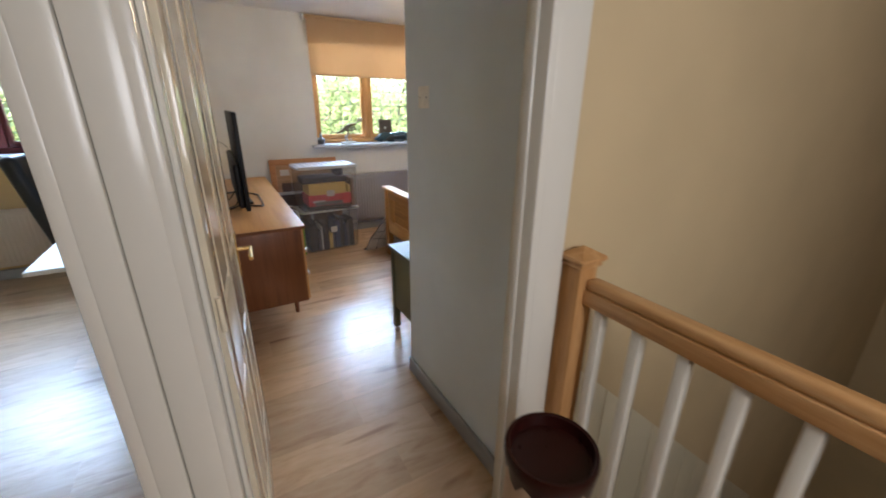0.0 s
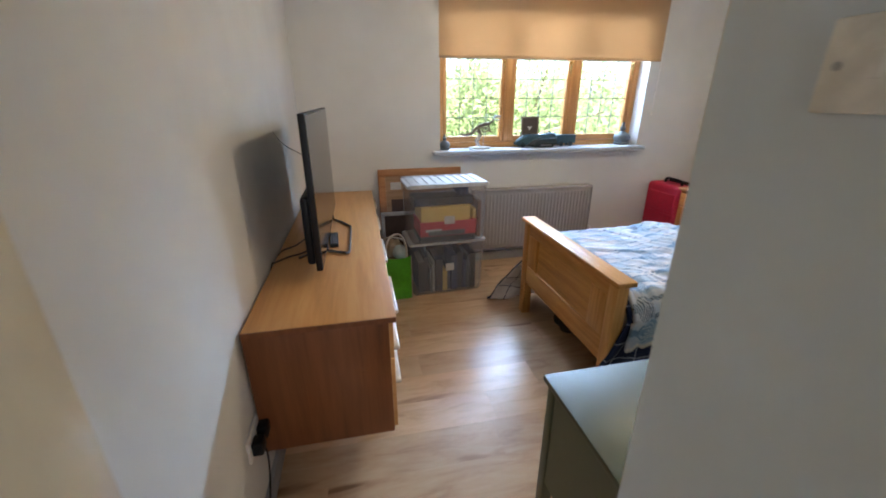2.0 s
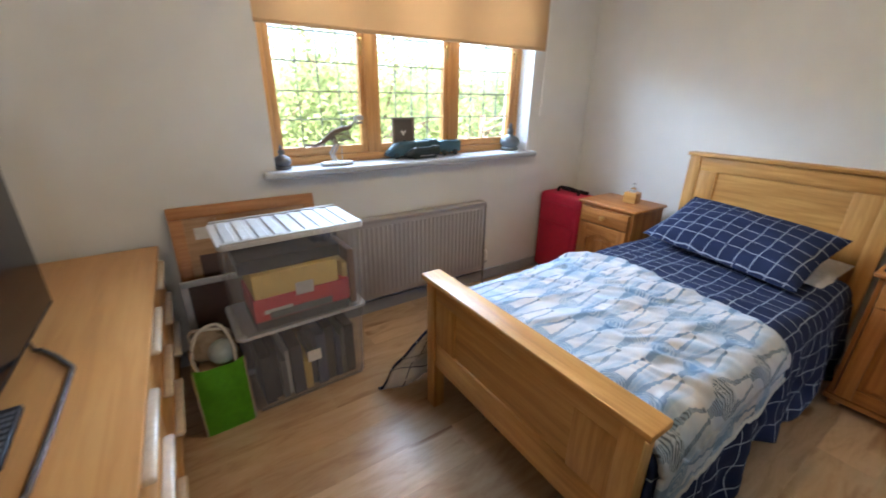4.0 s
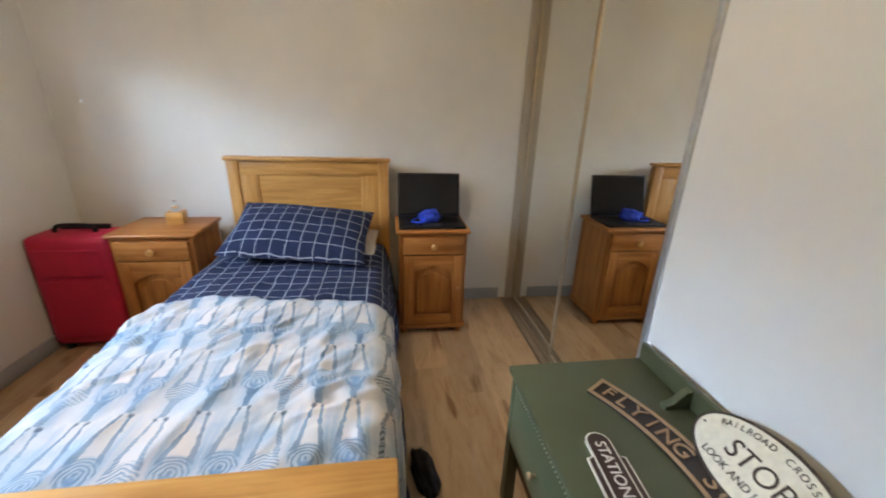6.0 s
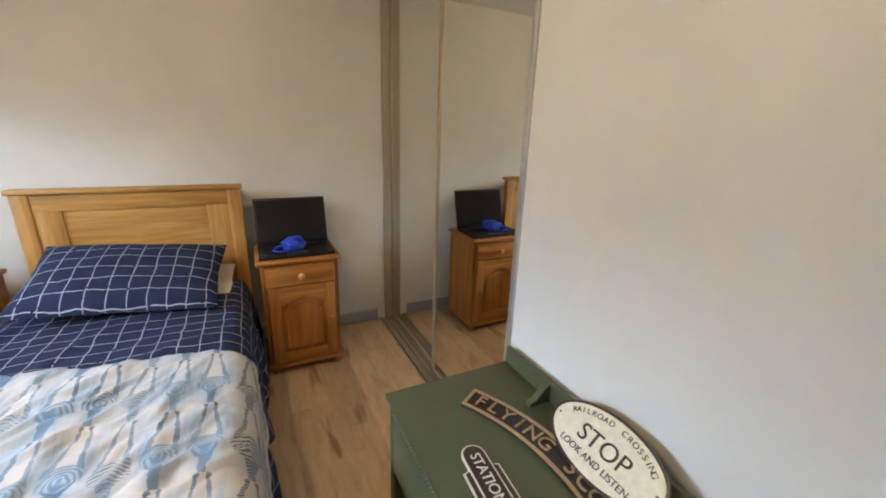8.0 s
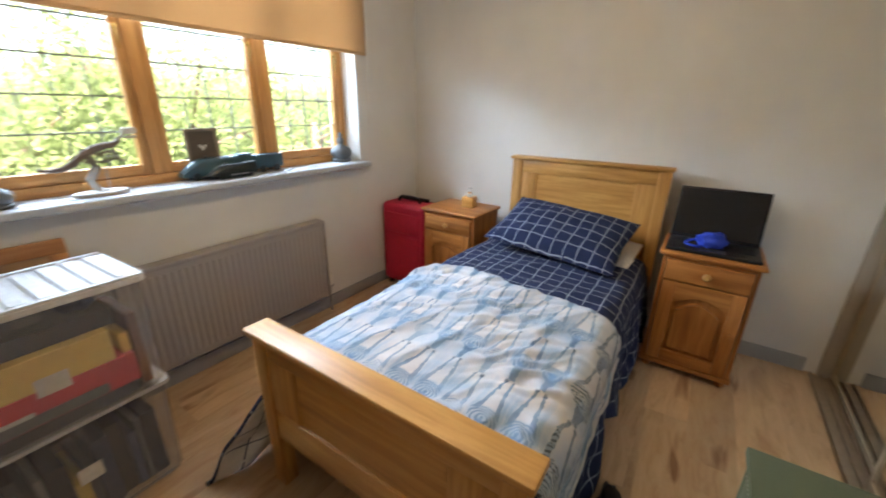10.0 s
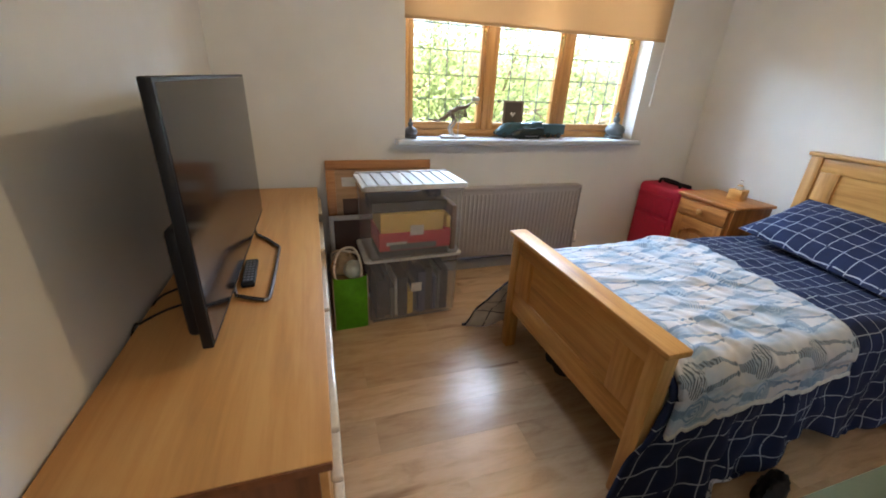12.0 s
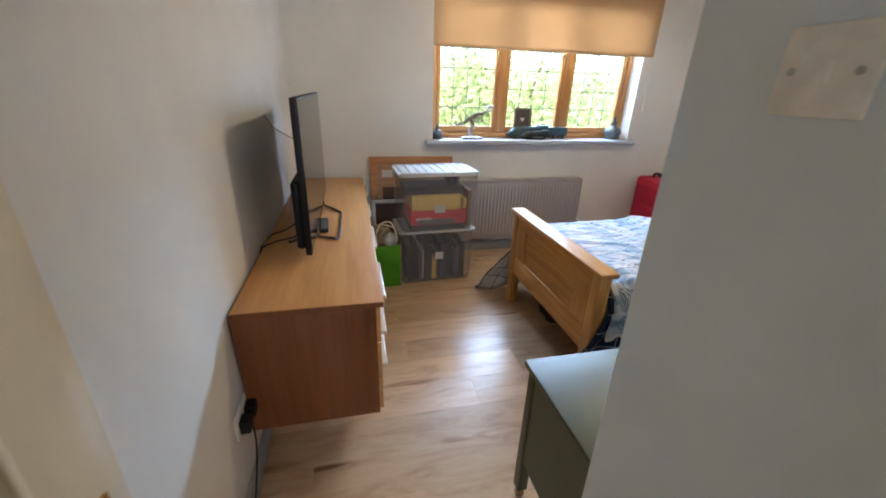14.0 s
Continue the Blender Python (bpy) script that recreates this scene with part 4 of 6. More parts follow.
# ---- bedside cabinets ----
def bedside(m, label, hinge):
    c = thing("bedside_cabinet", m, label, "bedside cabinet", "bedside cabinets")
    W, D = 0.42, 0.36      # local x: depth from the front, y: width
    part("top", cubic(-0.02, D + 0.01, -0.02, W + 0.02, 0.700, 0.722, bevel=0.008, seg=3), M_PINE_Y, c)
    part("side", cubic(0, D, 0, 0.018, 0.06, 0.70), M_PINE_Z, c)
    part("side", cubic(0, D, W - 0.018, W, 0.06, 0.70), M_PINE_Z, c)
    part("back", cubic(D - 0.008, D, 0.018, W - 0.018, 0.06, 0.70), M_PINE_Z, c)
    part("bottom", cubic(0.002, D - 0.008, 0.018, W - 0.018, 0.075, 0.093), M_PINE_Y, c)
    part("front_rail", cubic(0, 0.02, 0.018, W - 0.018, 0.685, 0.70), M_PINE_Y, c)
    part("plinth", cubic(-0.014, D, -0.012, W + 0.012, 0.045, 0.075, bevel=0.008, seg=3), M_PINE_Y, c)
    for x in (0.03, D - 0.05):
        for y in (0.03, W - 0.03):
            part("foot", lathe(bmesh.new(), [(0.012, 0), (0.024, 0.012), (0.024, 0.03), (0.016, 0.046)], 14, (x, y, 0)), M_PINE_Z, c)
    d = part("drawer", cubic(-0.022, 0.02, 0.022, W - 0.022, 0.572, 0.682, bevel=0.005), M_PINE_Y, c)
    knob = [(0.008, 0), (0.008, 0.008), (0.019, 0.016), (0.020, 0.024), (0.012, 0.031)]

    def turned(y, z, r):
        bm = lathe(bmesh.new(), [(a * r, b * r) for a, b in knob], 16)
        for v in bm.verts:
            v.co = Vector((-0.022 - v.co.z, y + v.co.y, z + v.co.x))
        return bm

    part("knob", turned(W / 2, 0.627, 1.0), M_OAK_Z, d, "pale turned wooden knob")
    door = part("cabinet_door", cubic(-0.004, 0.014, 0.022, W - 0.022, 0.082, 0.566, bevel=0.003), M_PINE_Z, c)
    part("stile", cubic(-0.022, -0.004, 0.024, 0.085, 0.084, 0.564, bevel=0.003), M_PINE_Z, door)
    part("stile", cubic(-0.022, -0.004, W - 0.085, W - 0.024, 0.084, 0.564, bevel=0.003), M_PINE_Z, door)
    part("bottom_rail", cubic(-0.0215, -0.004, 0.085, W - 0.085, 0.084, 0.15, bevel=0.003), M_PINE_Y, door)
    # arched top rail
    pts = [(0.085, 0.564), (W - 0.085, 0.564)]
    arc = [(W - 0.085 - (W - 0.17) * k / 12, 0.44 + 0.055 * math.sin(math.pi * k / 12)) for k in range(13)]
    turn = Matrix(((0, 0, -1, 0), (1, 0, 0, 0), (0, 1, 0, 0), (0, 0, 0, 1)))
    part("arched_rail", prism(bmesh.new(), pts + arc, 0.004, 0.0215, turn), M_PINE_Y, door)
    arc = [(W - 0.11 - (W - 0.22) * k / 12, 0.40 + 0.055 * math.sin(math.pi * k / 12)) for k in range(13)]
    part("raised_panel", prism(bmesh.new(), [(0.11, 0.175), (W - 0.11, 0.175)] + arc, 0.004, 0.017, turn), M_PINE_Z, door)
    part("knob", turned(0.05 if hinge > 0 else W - 0.05, 0.34, 0.7), M_PINE_Z, door)
    return c


bedside(pose(4.06, 3.94, 0), "orange pine bedside cabinet with arched panel door beside the mirrors", 1)
bedside(pose(4.04, 5.51, 0), "orange pine bedside cabinet with a drawer near the window", 1)

# ---- laptop and cloth ----
lap = thing("laptop", pose(4.075, 3.945, 0.7225), "open black laptop with a dark screen on the bedside cabinet", "laptop")
part("base", cubic(0, 0.255, 0, 0.415, 0, 0.018, bevel=0.005), M_BLACK, lap)
bm = bmesh.new()
for r in range(5):
    for k in range(13):
        box(bm, 0.09 + r * 0.021, 0.107 + r * 0.021, 0.03 + k * 0.0275, 0.054 + k * 0.0275, 0.018, 0.0205)
part("keyboard", bm, M_BLACK, lap)
part("touchpad", cubic(0.015, 0.078, 0.15, 0.265, 0.0175, 0.0188), plain("touchpad_grey", (0.03, 0.03, 0.032), 0.3), lap)
hinge = pose(0.25, 0, 0.016, 0, 14, 0)
part("lid", cubic(0, 0.010, 0, 0.415, 0, 0.288, bevel=0.004, m=hinge), M_BLACK, lap)
part("screen", cubic(-0.0012, 0.0, 0.012, 0.403, 0.022, 0.276, m=hinge), M_SCREEN, lap)
M_BLUE = plain("bright_blue_cloth", (0.02, 0.06, 0.55), 0.8)


def lump(sx, sy, sz, seed, sub=4):
    bm = bmesh.new()
    bmesh.ops.create_icosphere(bm, subdivisions=sub, radius=1.0)
    for v in bm.verts:
        k = 1 + 0.28 * noise.noise(v.co * 1.7 + Vector((seed, 0, 0))) + 0.10 * noise.noise(v.co * 5 + Vector((0, seed, 0)))
        v.co = Vector((v.co.x * sx * k, v.co.y * sy * k, max(-0.55, v.co.z) * sz * k + 0.55 * sz))
    return bm


bc = thing("folded_cloth", pose(4.20, 4.165, 0.7425, 0, 0, 20), "crumpled bright blue cloth with a strap on the laptop", "cloth")
part("bundle", lump(0.05, 0.07, 0.050, 2.0), M_BLUE, bc)
part("strap", tube(bmesh.new(), spline([(-0.03, 0.03, 0.012), (-0.04, 0.08, 0.006), (-0.005, 0.12, 0.01), (0.02, 0.09, 0.02), (0.01, 0.04, 0.03)]), 0.007), M_BLUE, bc)

# ---- wooden box with glass bottle ----
wb = thing("reed_diffuser", pose(4.255, 5.675, 0.722, 0, 0, 8), "small glass bottle in a light wooden block on the cabinet", "diffuser")
part("block", cubic(-0.045, 0.045, -0.045, 0.045, 0, 0.075, bevel=0.004), M_OAK_Y, wb)
M_CLEAR = glass("clear_glass", (0.95, 0.97, 0.95), 0.03)
part("bottle", lathe(bmesh.new(), [(0.020, 0.0755), (0.022, 0.08), (0.022, 0.098), (0.010, 0.108), (0.009, 0.135), (0.012, 0.138)], 18), M_CLEAR, wb)

# ---- suitcase ----
M_MAROON = plain("maroon_nylon", (0.48, 0.010, 0.045), 0.65)
sc = thing("suitcase", pose(4.05, 5.952, 0) @ Matrix.Diagonal((1.0, 1.13, 1.04, 1)), "maroon fabric suitcase with black handle standing in the corner", "suitcase")
part("shell", cubic(0, 0.24, 0, 0.37, 0.035, 0.675, bevel=0.035, seg=4), M_MAROON, sc)
part("front_pocket", cubic(-0.010, 0.02, 0.035, 0.335, 0.08, 0.43, bevel=0.012, seg=3), M_MAROON, sc)
part("upper_pocket", cubic(-0.008, 0.02, 0.035, 0.335, 0.45, 0.61, bevel=0.012, seg=3), M_MAROON, sc)
for z in (0.425, 0.6):
    part("zip", cubic(-0.012, -0.004, 0.05, 0.32, z, z + 0.005), M_MAROON, sc)
part("carry_handle", tube(bmesh.new(), spline([(0.11, 0.10, 0.672), (0.11, 0.105, 0.70), (0.11, 0.14, 0.713), (0.11, 0.24, 0.713), (0.11, 0.275, 0.70), (0.11, 0.28, 0.672)]), 0.011), M_BLACK, sc, "black carry handle")
part("pull_handle", cubic(0.17, 0.20, 0.07, 0.30, 0.672, 0.70, bevel=0.008), M_BLACK, sc, "black retracted pull handle")
for y in (0.05, 0.32):
    part("wheel", rod(bmesh.new(), (0.20, y - 0.012, 0.027), (0.20, y + 0.012, 0.027), 0.026, n=16), M_BLACK, sc)
    part("foot", cubic(0.02, 0.05, y - 0.015, y + 0.015, 0, 0.04, bevel=0.005), M_BLACK, sc)

# ---- television ----
tv = thing("television", pose(1.138, 4.655, 0.735), "large flat black television on a wire stand on the sideboard", "television")
TW, TZ0, TZ1 = 1.11, 0.038, 0.655
part("bezel", cubic(-0.020, 0.006, 0, TW, TZ0, TZ1, bevel=0.004), M_BLACK, tv)
part("screen", cubic(0.006, 0.0072, 0.009, TW - 0.009, TZ0 + 0.014, TZ1 - 0.009), M_SCREEN, tv)
part("back_housing", cubic(-0.058, -0.020, 0.04, TW - 0.04, TZ0 + 0.012, 0.34, bevel=0.015, seg=3), M_BLACK, tv)
M_WIRE = plain("dark_chrome", (0.26, 0.26, 0.28), 0.25, 0.9)
bm = tube(bmesh.new(), [(0.0, 0.335, 0.05), (0.0, 0.325, 0.018), (0.004, 0.315, 0.008), (0.045, 0.292, 0.007), (0.092, 0.270, 0.007), (0.101, 0.272, 0.007), (0.106, 0.285, 0.007), (0.109, 0.48, 0.007), (0.109, 0.685, 0.007), (0.106, 0.70, 0.007), (0.098, 0.715, 0.007), (0.06, 0.785, 0.007), (0.018, 0.845, 0.007), (0.006, 0.845, 0.01), (0.0, 0.835, 0.05)], 0.0065)
part("front_stand", bm, M_WIRE, tv, "dark chrome wire stand")
bm = tube(bmesh.new(), spline([(-0.01, 0.32, 0.06), (-0.05, 0.30, 0.02), (-0.11, 0.26, 0.008), (-0.125, 0.25, 0.007)], 6), 0.007)
part("rear_stand", tube(bmesh.new(), spline([(-0.01, 0.82, 0.06), (-0.05, 0.84, 0.02), (-0.11, 0.88, 0.008), (-0.125, 0.89, 0.007)], 6), 0.007), M_WIRE, tv)
part("rear_stand", bm, M_WIRE, tv, "dark chrome wire stand")
rc = thing("remote_control", pose(1.168, 5.03, 0.7352, 0, 0, 3), "black remote control lying on the sideboard", "remote control")
part("body", cubic(-0.022, 0.022, 0, 0.20, 0.0, 0.018, bevel=0.006, seg=3), M_BLACK, rc)
M_KEYS = plain("grey_keys", (0.13, 0.135, 0.15), 0.5)
for r in range(8):
    for k in range(3):
        part("key", cubic(-0.016 + k * 0.0115, -0.008 + k * 0.0115, 0.018 + r * 0.021, 0.030 + r * 0.021, 0.0175, 0.0195), M_KEYS, rc)
M_CABLE = plain("black_cable", (0.01, 0.01, 0.011), 0.5)
for nm, pts in (("tv_cable", [(1.10, 5.0, 0.80), (1.07, 5.02, 0.75), (1.02, 4.97, 0.741), (0.96, 4.93, 0.741), (0.915, 4.87, 0.742), (0.902, 4.84, 0.735), (0.900, 4.7, 0.62), (0.899, 4.45, 0.42), (0.905, 4.27, 0.37)]),
                ("tv_cable", [(1.10, 5.2, 0.85), (1.05, 5.25, 0.76), (0.98, 5.1, 0.741), (0.915, 5.0, 0.742), (0.901, 4.9, 0.70)]),
                ("power_cable", [(0.925, 4.235, 0.33), (0.93, 4.235, 0.25), (0.925, 4.20, 0.14), (0.921, 4.12, 0.05), (0.922, 4.0, 0.006), (0.925, 3.88, 0.005)]),
                ("aerial_cable", [(0.898, 5.35, 1.28), (0.95, 5.30, 1.22), (1.06, 5.24, 1.16), (1.10, 5.22, 1.10)])):
    solid(nm, tube(bmesh.new(), spline(pts, 8), 0.0035 if nm != "aerial_cable" else 0.0015, 6), M_CABLE, "thin black cable running behind the television", "cable")
so = thing("wall_socket", pose(XL, 4.235, 0.36), "white double wall socket with black plugs near the floor", "socket")
part("plate", cubic(0, 0.010, -0.073, 0.073, -0.043, 0.043, bevel=0.003), M_WHITE, so)
part("plug", cubic(0.010, 0.045, -0.06, -0.01, -0.028, 0.022, bevel=0.006), M_BLACK, so, "black moulded plug")
part("plug", cubic(0.010, 0.045, 0.012, 0.062, -0.028, 0.022, bevel=0.006), M_BLACK, so, "black moulded plug")


# ---- storage boxes ----
def clear_plastic():
    n = Nodes("clear_box_plastic")
    n.set((0.50, 0.51, 0.56), 0.22)
    tr = n.node("ShaderNodeBsdfTransparent")
    mx = n.node("ShaderNodeMixShader", Fac=0.13)
    n.link(tr.outputs[0], mx.inputs[1])
    n.link(n.p.outputs[0], mx.inputs[2])
    n.link(mx.outputs[0], n.out.inputs[0])
    return n.mat


M_TUB = clear_plastic()
M_LID = plain("milky_white_lid", (0.56, 0.57, 0.59), 0.4)
M_CARD = {"red": plain("red_card", (0.55, 0.035, 0.05), 0.6), "yellow": plain("yellow_card", (0.74, 0.52, 0.14), 0.6), "dark": plain("dark_card", (0.035, 0.033, 0.045), 0.6), "grey": plain("grey_card", (0.13, 0.13, 0.145), 0.6), "white": plain("white_card", (0.62, 0.60, 0.57), 0.6), "blue": plain("blue_card", (0.05, 0.07, 0.15), 0.6), "brown": plain("brown_card", (0.20, 0.10, 0.05), 0.6)}


def rounded(W, D, r, n=5):
    out = []
    for cx, cy, a0 in ((W - r, r, -90), (W - r, D - r, 0), (r, D - r, 90), (r, r, 180)):
        out += [(cx + r * math.cos(radians(a0 + 90 * k / n)), cy + r * math.sin(radians(a0 + 90 * k / n))) for k in range(n + 1)]
    return out


def storage_box(m, W, D, Hb, label, ribs=True):
    """A tapered clear tub with a clip-on lid. Local origin: front left at its foot."""
    b = thing("storage_box", m, label, "storage box", "stacked storage boxes")
    ins, th = 0.024, 0.004
    outer = [(ins, ins * 0.6, 0), (W - ins, ins * 0.6, 0), (W - ins, D - ins * 0.6, 0), (ins, D - ins * 0.6, 0)]
    upper = [(0.012, 0.012, Hb - 0.02), (W - 0.012, 0.012, Hb - 0.02), (W - 0.012, D - 0.012, Hb - 0.02), (0.012, D - 0.012, Hb - 0.02)]
    bm = bmesh.new()
    lo = [bm.verts.new(p) for p in outer]
    hi = [bm.verts.new(p) for p in upper]
    bm.faces.new(lo[::-1])
    for i in range(4):
        bm.faces.new((lo[i], lo[(i + 1) % 4], hi[(i + 1) % 4], hi[i]))
    bmesh.ops.bevel(bm, geom=[e for e in bm.edges if not e.is_boundary], offset=0.018, segments=3, affect="EDGES")
    bmesh.ops.solidify(bm, geom=bm.faces[:], thickness=th)
    part("tub", bm, M_TUB, b)
    bm = prism(bmesh.new(), rounded(W, D, 0.03), Hb - (0.022 if ribs else 0.018), Hb - 0.004)
    part("lid", bm, M_LID, b)
    if ribs:
        for k in range(9):
            x = 0.05 + (W - 0.1) * k / 8
            part("lid_rib", cubic(x - 0.022, x + 0.022, 0.03, D - 0.03, Hb - 0.006, Hb + 0.003, bevel=0.004, seg=1), M_LID, b)
        for y in (0.004, D - 0.020):
            part("lid_rim", cubic(0.01, W - 0.01, y, y + 0.016, Hb - 0.006, Hb + 0.006, bevel=0.004), M_LID, b)
    part("clip", cubic(W / 2 - 0.03, W / 2 + 0.03, -0.006, 0.004, Hb - 0.05, Hb - 0.022, bevel=0.004), M_TUB, b)
    return b


BX = pose(1.635, 5.765, 0, 0, 0, 2.5)
storage_box(BX, 0.60, 0.36, 0.44, "clear plastic storage box full of books under another box", False)
storage_box(BX @ pose(-0.005, -0.045, 0.441), 0.60, 0.36, 0.44, "clear plastic storage box with ribbed lid holding boxed games")


def carton(m, x0, x1, y0, y1, z0, z1, col, label, cat="book"):
    return solid({"box": "game_box"}.get(cat, "book"), cubic(x0, x1, y0, y1, z0, z1, bevel=0.002, seg=1), M_CARD[col], label, cat, m=m)


rnd = random.Random(8)
x = 0.075
for col, w, h in (("dark", 0.05, 0.27), ("dark", 0.035, 0.30), ("grey", 0.03, 0.22), ("white", 0.02, 0.26), ("dark", 0.06, 0.28), ("yellow", 0.038, 0.17), ("grey", 0.03, 0.21), ("blue", 0.05, 0.30), ("dark", 0.05, 0.32), ("blue", 0.03, 0.25), ("grey", 0.025, 0.29), ("dark", 0.05, 0.30)):
    carton(BX, x, x + w - 0.002, 0.055 + rnd.uniform(0, 0.03), 0.30, 0.006, h, col, "upright book seen through the clear plastic box")
    x += w
U = BX @ pose(-0.005, -0.045, 0.441)
carton(U, 0.09, 0.51, 0.05, 0.30, 0.006, 0.05, "dark", "flat dark game box inside the storage box", "box")
carton(U, 0.09, 0.52, 0.045, 0.30, 0.051, 0.16, "red", "red game box inside the storage box", "box")
carton(U, 0.10, 0.47, 0.045, 0.29, 0.161, 0.27, "yellow", "yellow game box inside the storage box", "box")
carton(U, 0.06, 0.50, 0.08, 0.30, 0.271, 0.33, "dark", "dark game box inside the storage box", "box")
solid("paper_label", cubic(0.15, 0.43, 0.0405, 0.0425, 0.056, 0.092, bevel=0.0008, seg=1), M_CARD["grey"], "grey window panel on the red game box", "label", m=U)
solid("small_box", cubic(0.495, 0.522, 0.06, 0.26, 0.161, 0.235, bevel=0.004), M_CARD["yellow"], "small yellow box wedged in the storage box", "box", m=U)
solid("cloth_bundle", lump(0.055, 0.07, 0.05, 31.0), M_CARD["blue"], "dark blue cloth bundle on top of the game boxes", "cloth", m=U @ pose(0.44, 0.19, 0.331))
carton(U, 0.525, 0.555, 0.05, 0.28, 0.02, 0.30, "brown", "brown box standing inside the storage box", "box")
solid("paper_label", cubic(0.27, 0.35, 0.0405, 0.0415, 0.14, 0.20), M_CARD["white"], "white paper label on the game box", "label", m=U)
solid("paper_label", cubic(0.13, 0.25, 0.0405, 0.0415, 0.085, 0.105), M_CARD["white"], "white paper strip on the red game box", "label", m=U)
solid("paper_label", cubic(0.28, 0.345, 0.0085, 0.0095, 0.20, 0.26), M_CARD["white"], "square paper label stuck on the storage box", "label", m=BX)

# ---- leaning board and picture frame ----
M_ROPE = plain("white_cotton_rope", (0.62, 0.58, 0.52), 0.85)
lb = thing("leaning_board", pose(1.465, 6.215, 0.0, -10.0, 0, 0), "orange wooden framed board leaning on the wall below the sill", "board")
M_LB = wood("orange_wood_x", (0.40, 0.17, 0.055), (0.50, 0.24, 0.085), "x")
part("frame_rail", cubic(0, 0.71, 0, 0.022, 0.85, 0.91, bevel=0.006), M_LB, lb)
part("frame_rail", cubic(0, 0.71, 0, 0.022, 0, 0.06, bevel=0.006), M_LB, lb)
part("frame_stile", cubic(0, 0.06, 0.0005, 0.0215, 0.06, 0.85, bevel=0.004), M_LB, lb)
part("frame_stile", cubic(0.65, 0.71, 0.0005, 0.0215, 0.06, 0.85, bevel=0.004), M_LB, lb)
part("panel", cubic(0.06, 0.65, 0.008, 0.016, 0.06, 0.85), wood("tan_board_x", (0.38, 0.22, 0.10), (0.46, 0.28, 0.14), "x"), lb)
part("lower_panel", cubic(0.10, 0.61, 0.004, 0.008, 0.10, 0.66, bevel=0.002, seg=1), plain("dark_brown_panel", (0.085, 0.042, 0.026), 0.5), lb, "dark brown inner panel")
part("cord", tube(bmesh.new(), [(0.20, 0.003, 0.84), (0.203, 0.002, 0.70), (0.199, 0.002, 0.52)], 0.0018, 6), M_ROPE, lb, "thin pale hanging cord")
part("paper_note", cubic(0.10, 0.19, 0.006, 0.0075, 0.74, 0.80), M_CARD["white"], lb, "small white paper note")
pf = thing("picture_frame", pose(1.462, 6.115, 0, -6, 0, 0), "grey picture frame with dark backing leaning by the boxes", "picture frame")
for a in ((0, 0.36, 0, 0.02, 0.555, 0.585), (0, 0.36, 0, 0.02, 0, 0.03), (0, 0.03, 0.001, 0.019, 0.03, 0.555), (0.33, 0.36, 0.001, 0.019, 0.03, 0.555)):
    part("frame_bar", cubic(*a, bevel=0.004), M_LID, pf)
part("backing", cubic(0.03, 0.33, 0.008, 0.014, 0.03, 0.555), plain("dark_backing_board", (0.075, 0.042, 0.03), 0.6), pf)

# ---- green shopping bag ----
bag = thing("shopping_bag", pose(1.452, 5.77, 0, 0, 0, 3), "bright green shopping bag with beige sides and rope handles", "bag")
M_LIME = plain("lime_green_fabric", (0.16, 0.56, 0.012), 0.55)
M_JUTE = plain("beige_jute", (0.42, 0.33, 0.22), 0.9)


def bag_panel(x0, x1, y, z1, bulge, seed, across=False):
    """A creased fabric panel, standing and slightly bulged, with a sagging top edge."""
    bm = bmesh.new()
    n = 12
    g = []
    for i in range(n + 1):
        row = []
        for j in range(n + 1):
            u, w = i / n, j / n
            off = -bulge * math.sin(math.pi * u) * math.sin(math.pi * min(1.0, w * 0.9 + 0.05)) + 0.010 * noise.noise(Vector((u * 3.1, w * 4.0, seed)))
            p = (x0 + (x1 - x0) * u, y + off, z1 * w - 0.018 * math.sin(math.pi * u) * w)
            row.append(bm.verts.new((p[1], p[0], p[2]) if across else p))
        g.append(row)
    for i in range(n):
        for j in range(n):
            bm.faces.new((g[i][j], g[i + 1][j], g[i + 1][j + 1], g[i][j + 1]))
    bmesh.ops.solidify(bm, geom=bm.faces[:], thickness=0.003)
    return bm


part("front_panel", bag_panel(0, 0.195, 0, 0.352, 0.018, 1.0), M_LIME, bag, "lime green front panel")
part("back_panel", bag_panel(0, 0.195, 0.20, 0.34, -0.008, 2.0), M_JUTE, bag)
part("side_panel", bag_panel(0.0, 0.20, -0.001, 0.345, -0.022, 3.0, True), M_JUTE, bag)
part("side_panel", bag_panel(0.0, 0.20, 0.196, 0.345, 0.016, 4.0, True), M_JUTE, bag)
part("base", cubic(0, 0.195, 0.0, 0.20, 0.0, 0.006), M_JUTE, bag)
for x in (-0.001, 0.196):
    part("edge_binding", rod(bmesh.new(), (x, -0.002, 0.006), (x, -0.002, 0.345), 0.004, n=8), M_JUTE, bag)
part("rope_handle", tube(bmesh.new(), spline([(0.03, 0.004, 0.30), (0.012, 0.012, 0.40), (0.05, 0.05, 0.49), (0.13, 0.06, 0.50), (0.165, 0.02, 0.42), (0.16, 0.004, 0.30)]), 0.007), M_ROPE, bag, "white rope handle")
part("rope_handle", tube(bmesh.new(), spline([(0.03, 0.196, 0.30), (0.02, 0.17, 0.43), (0.09, 0.10, 0.47), (0.17, 0.13, 0.42), (0.165, 0.196, 0.30)]), 0.007), M_ROPE, bag, "white rope handle")
solid("filling", cubic(1.468, 1.632, 5.80, 5.955, 0.008, 0.30, bevel=0.02), M_JUTE, "beige cloth filling the shopping bag", "cloth")
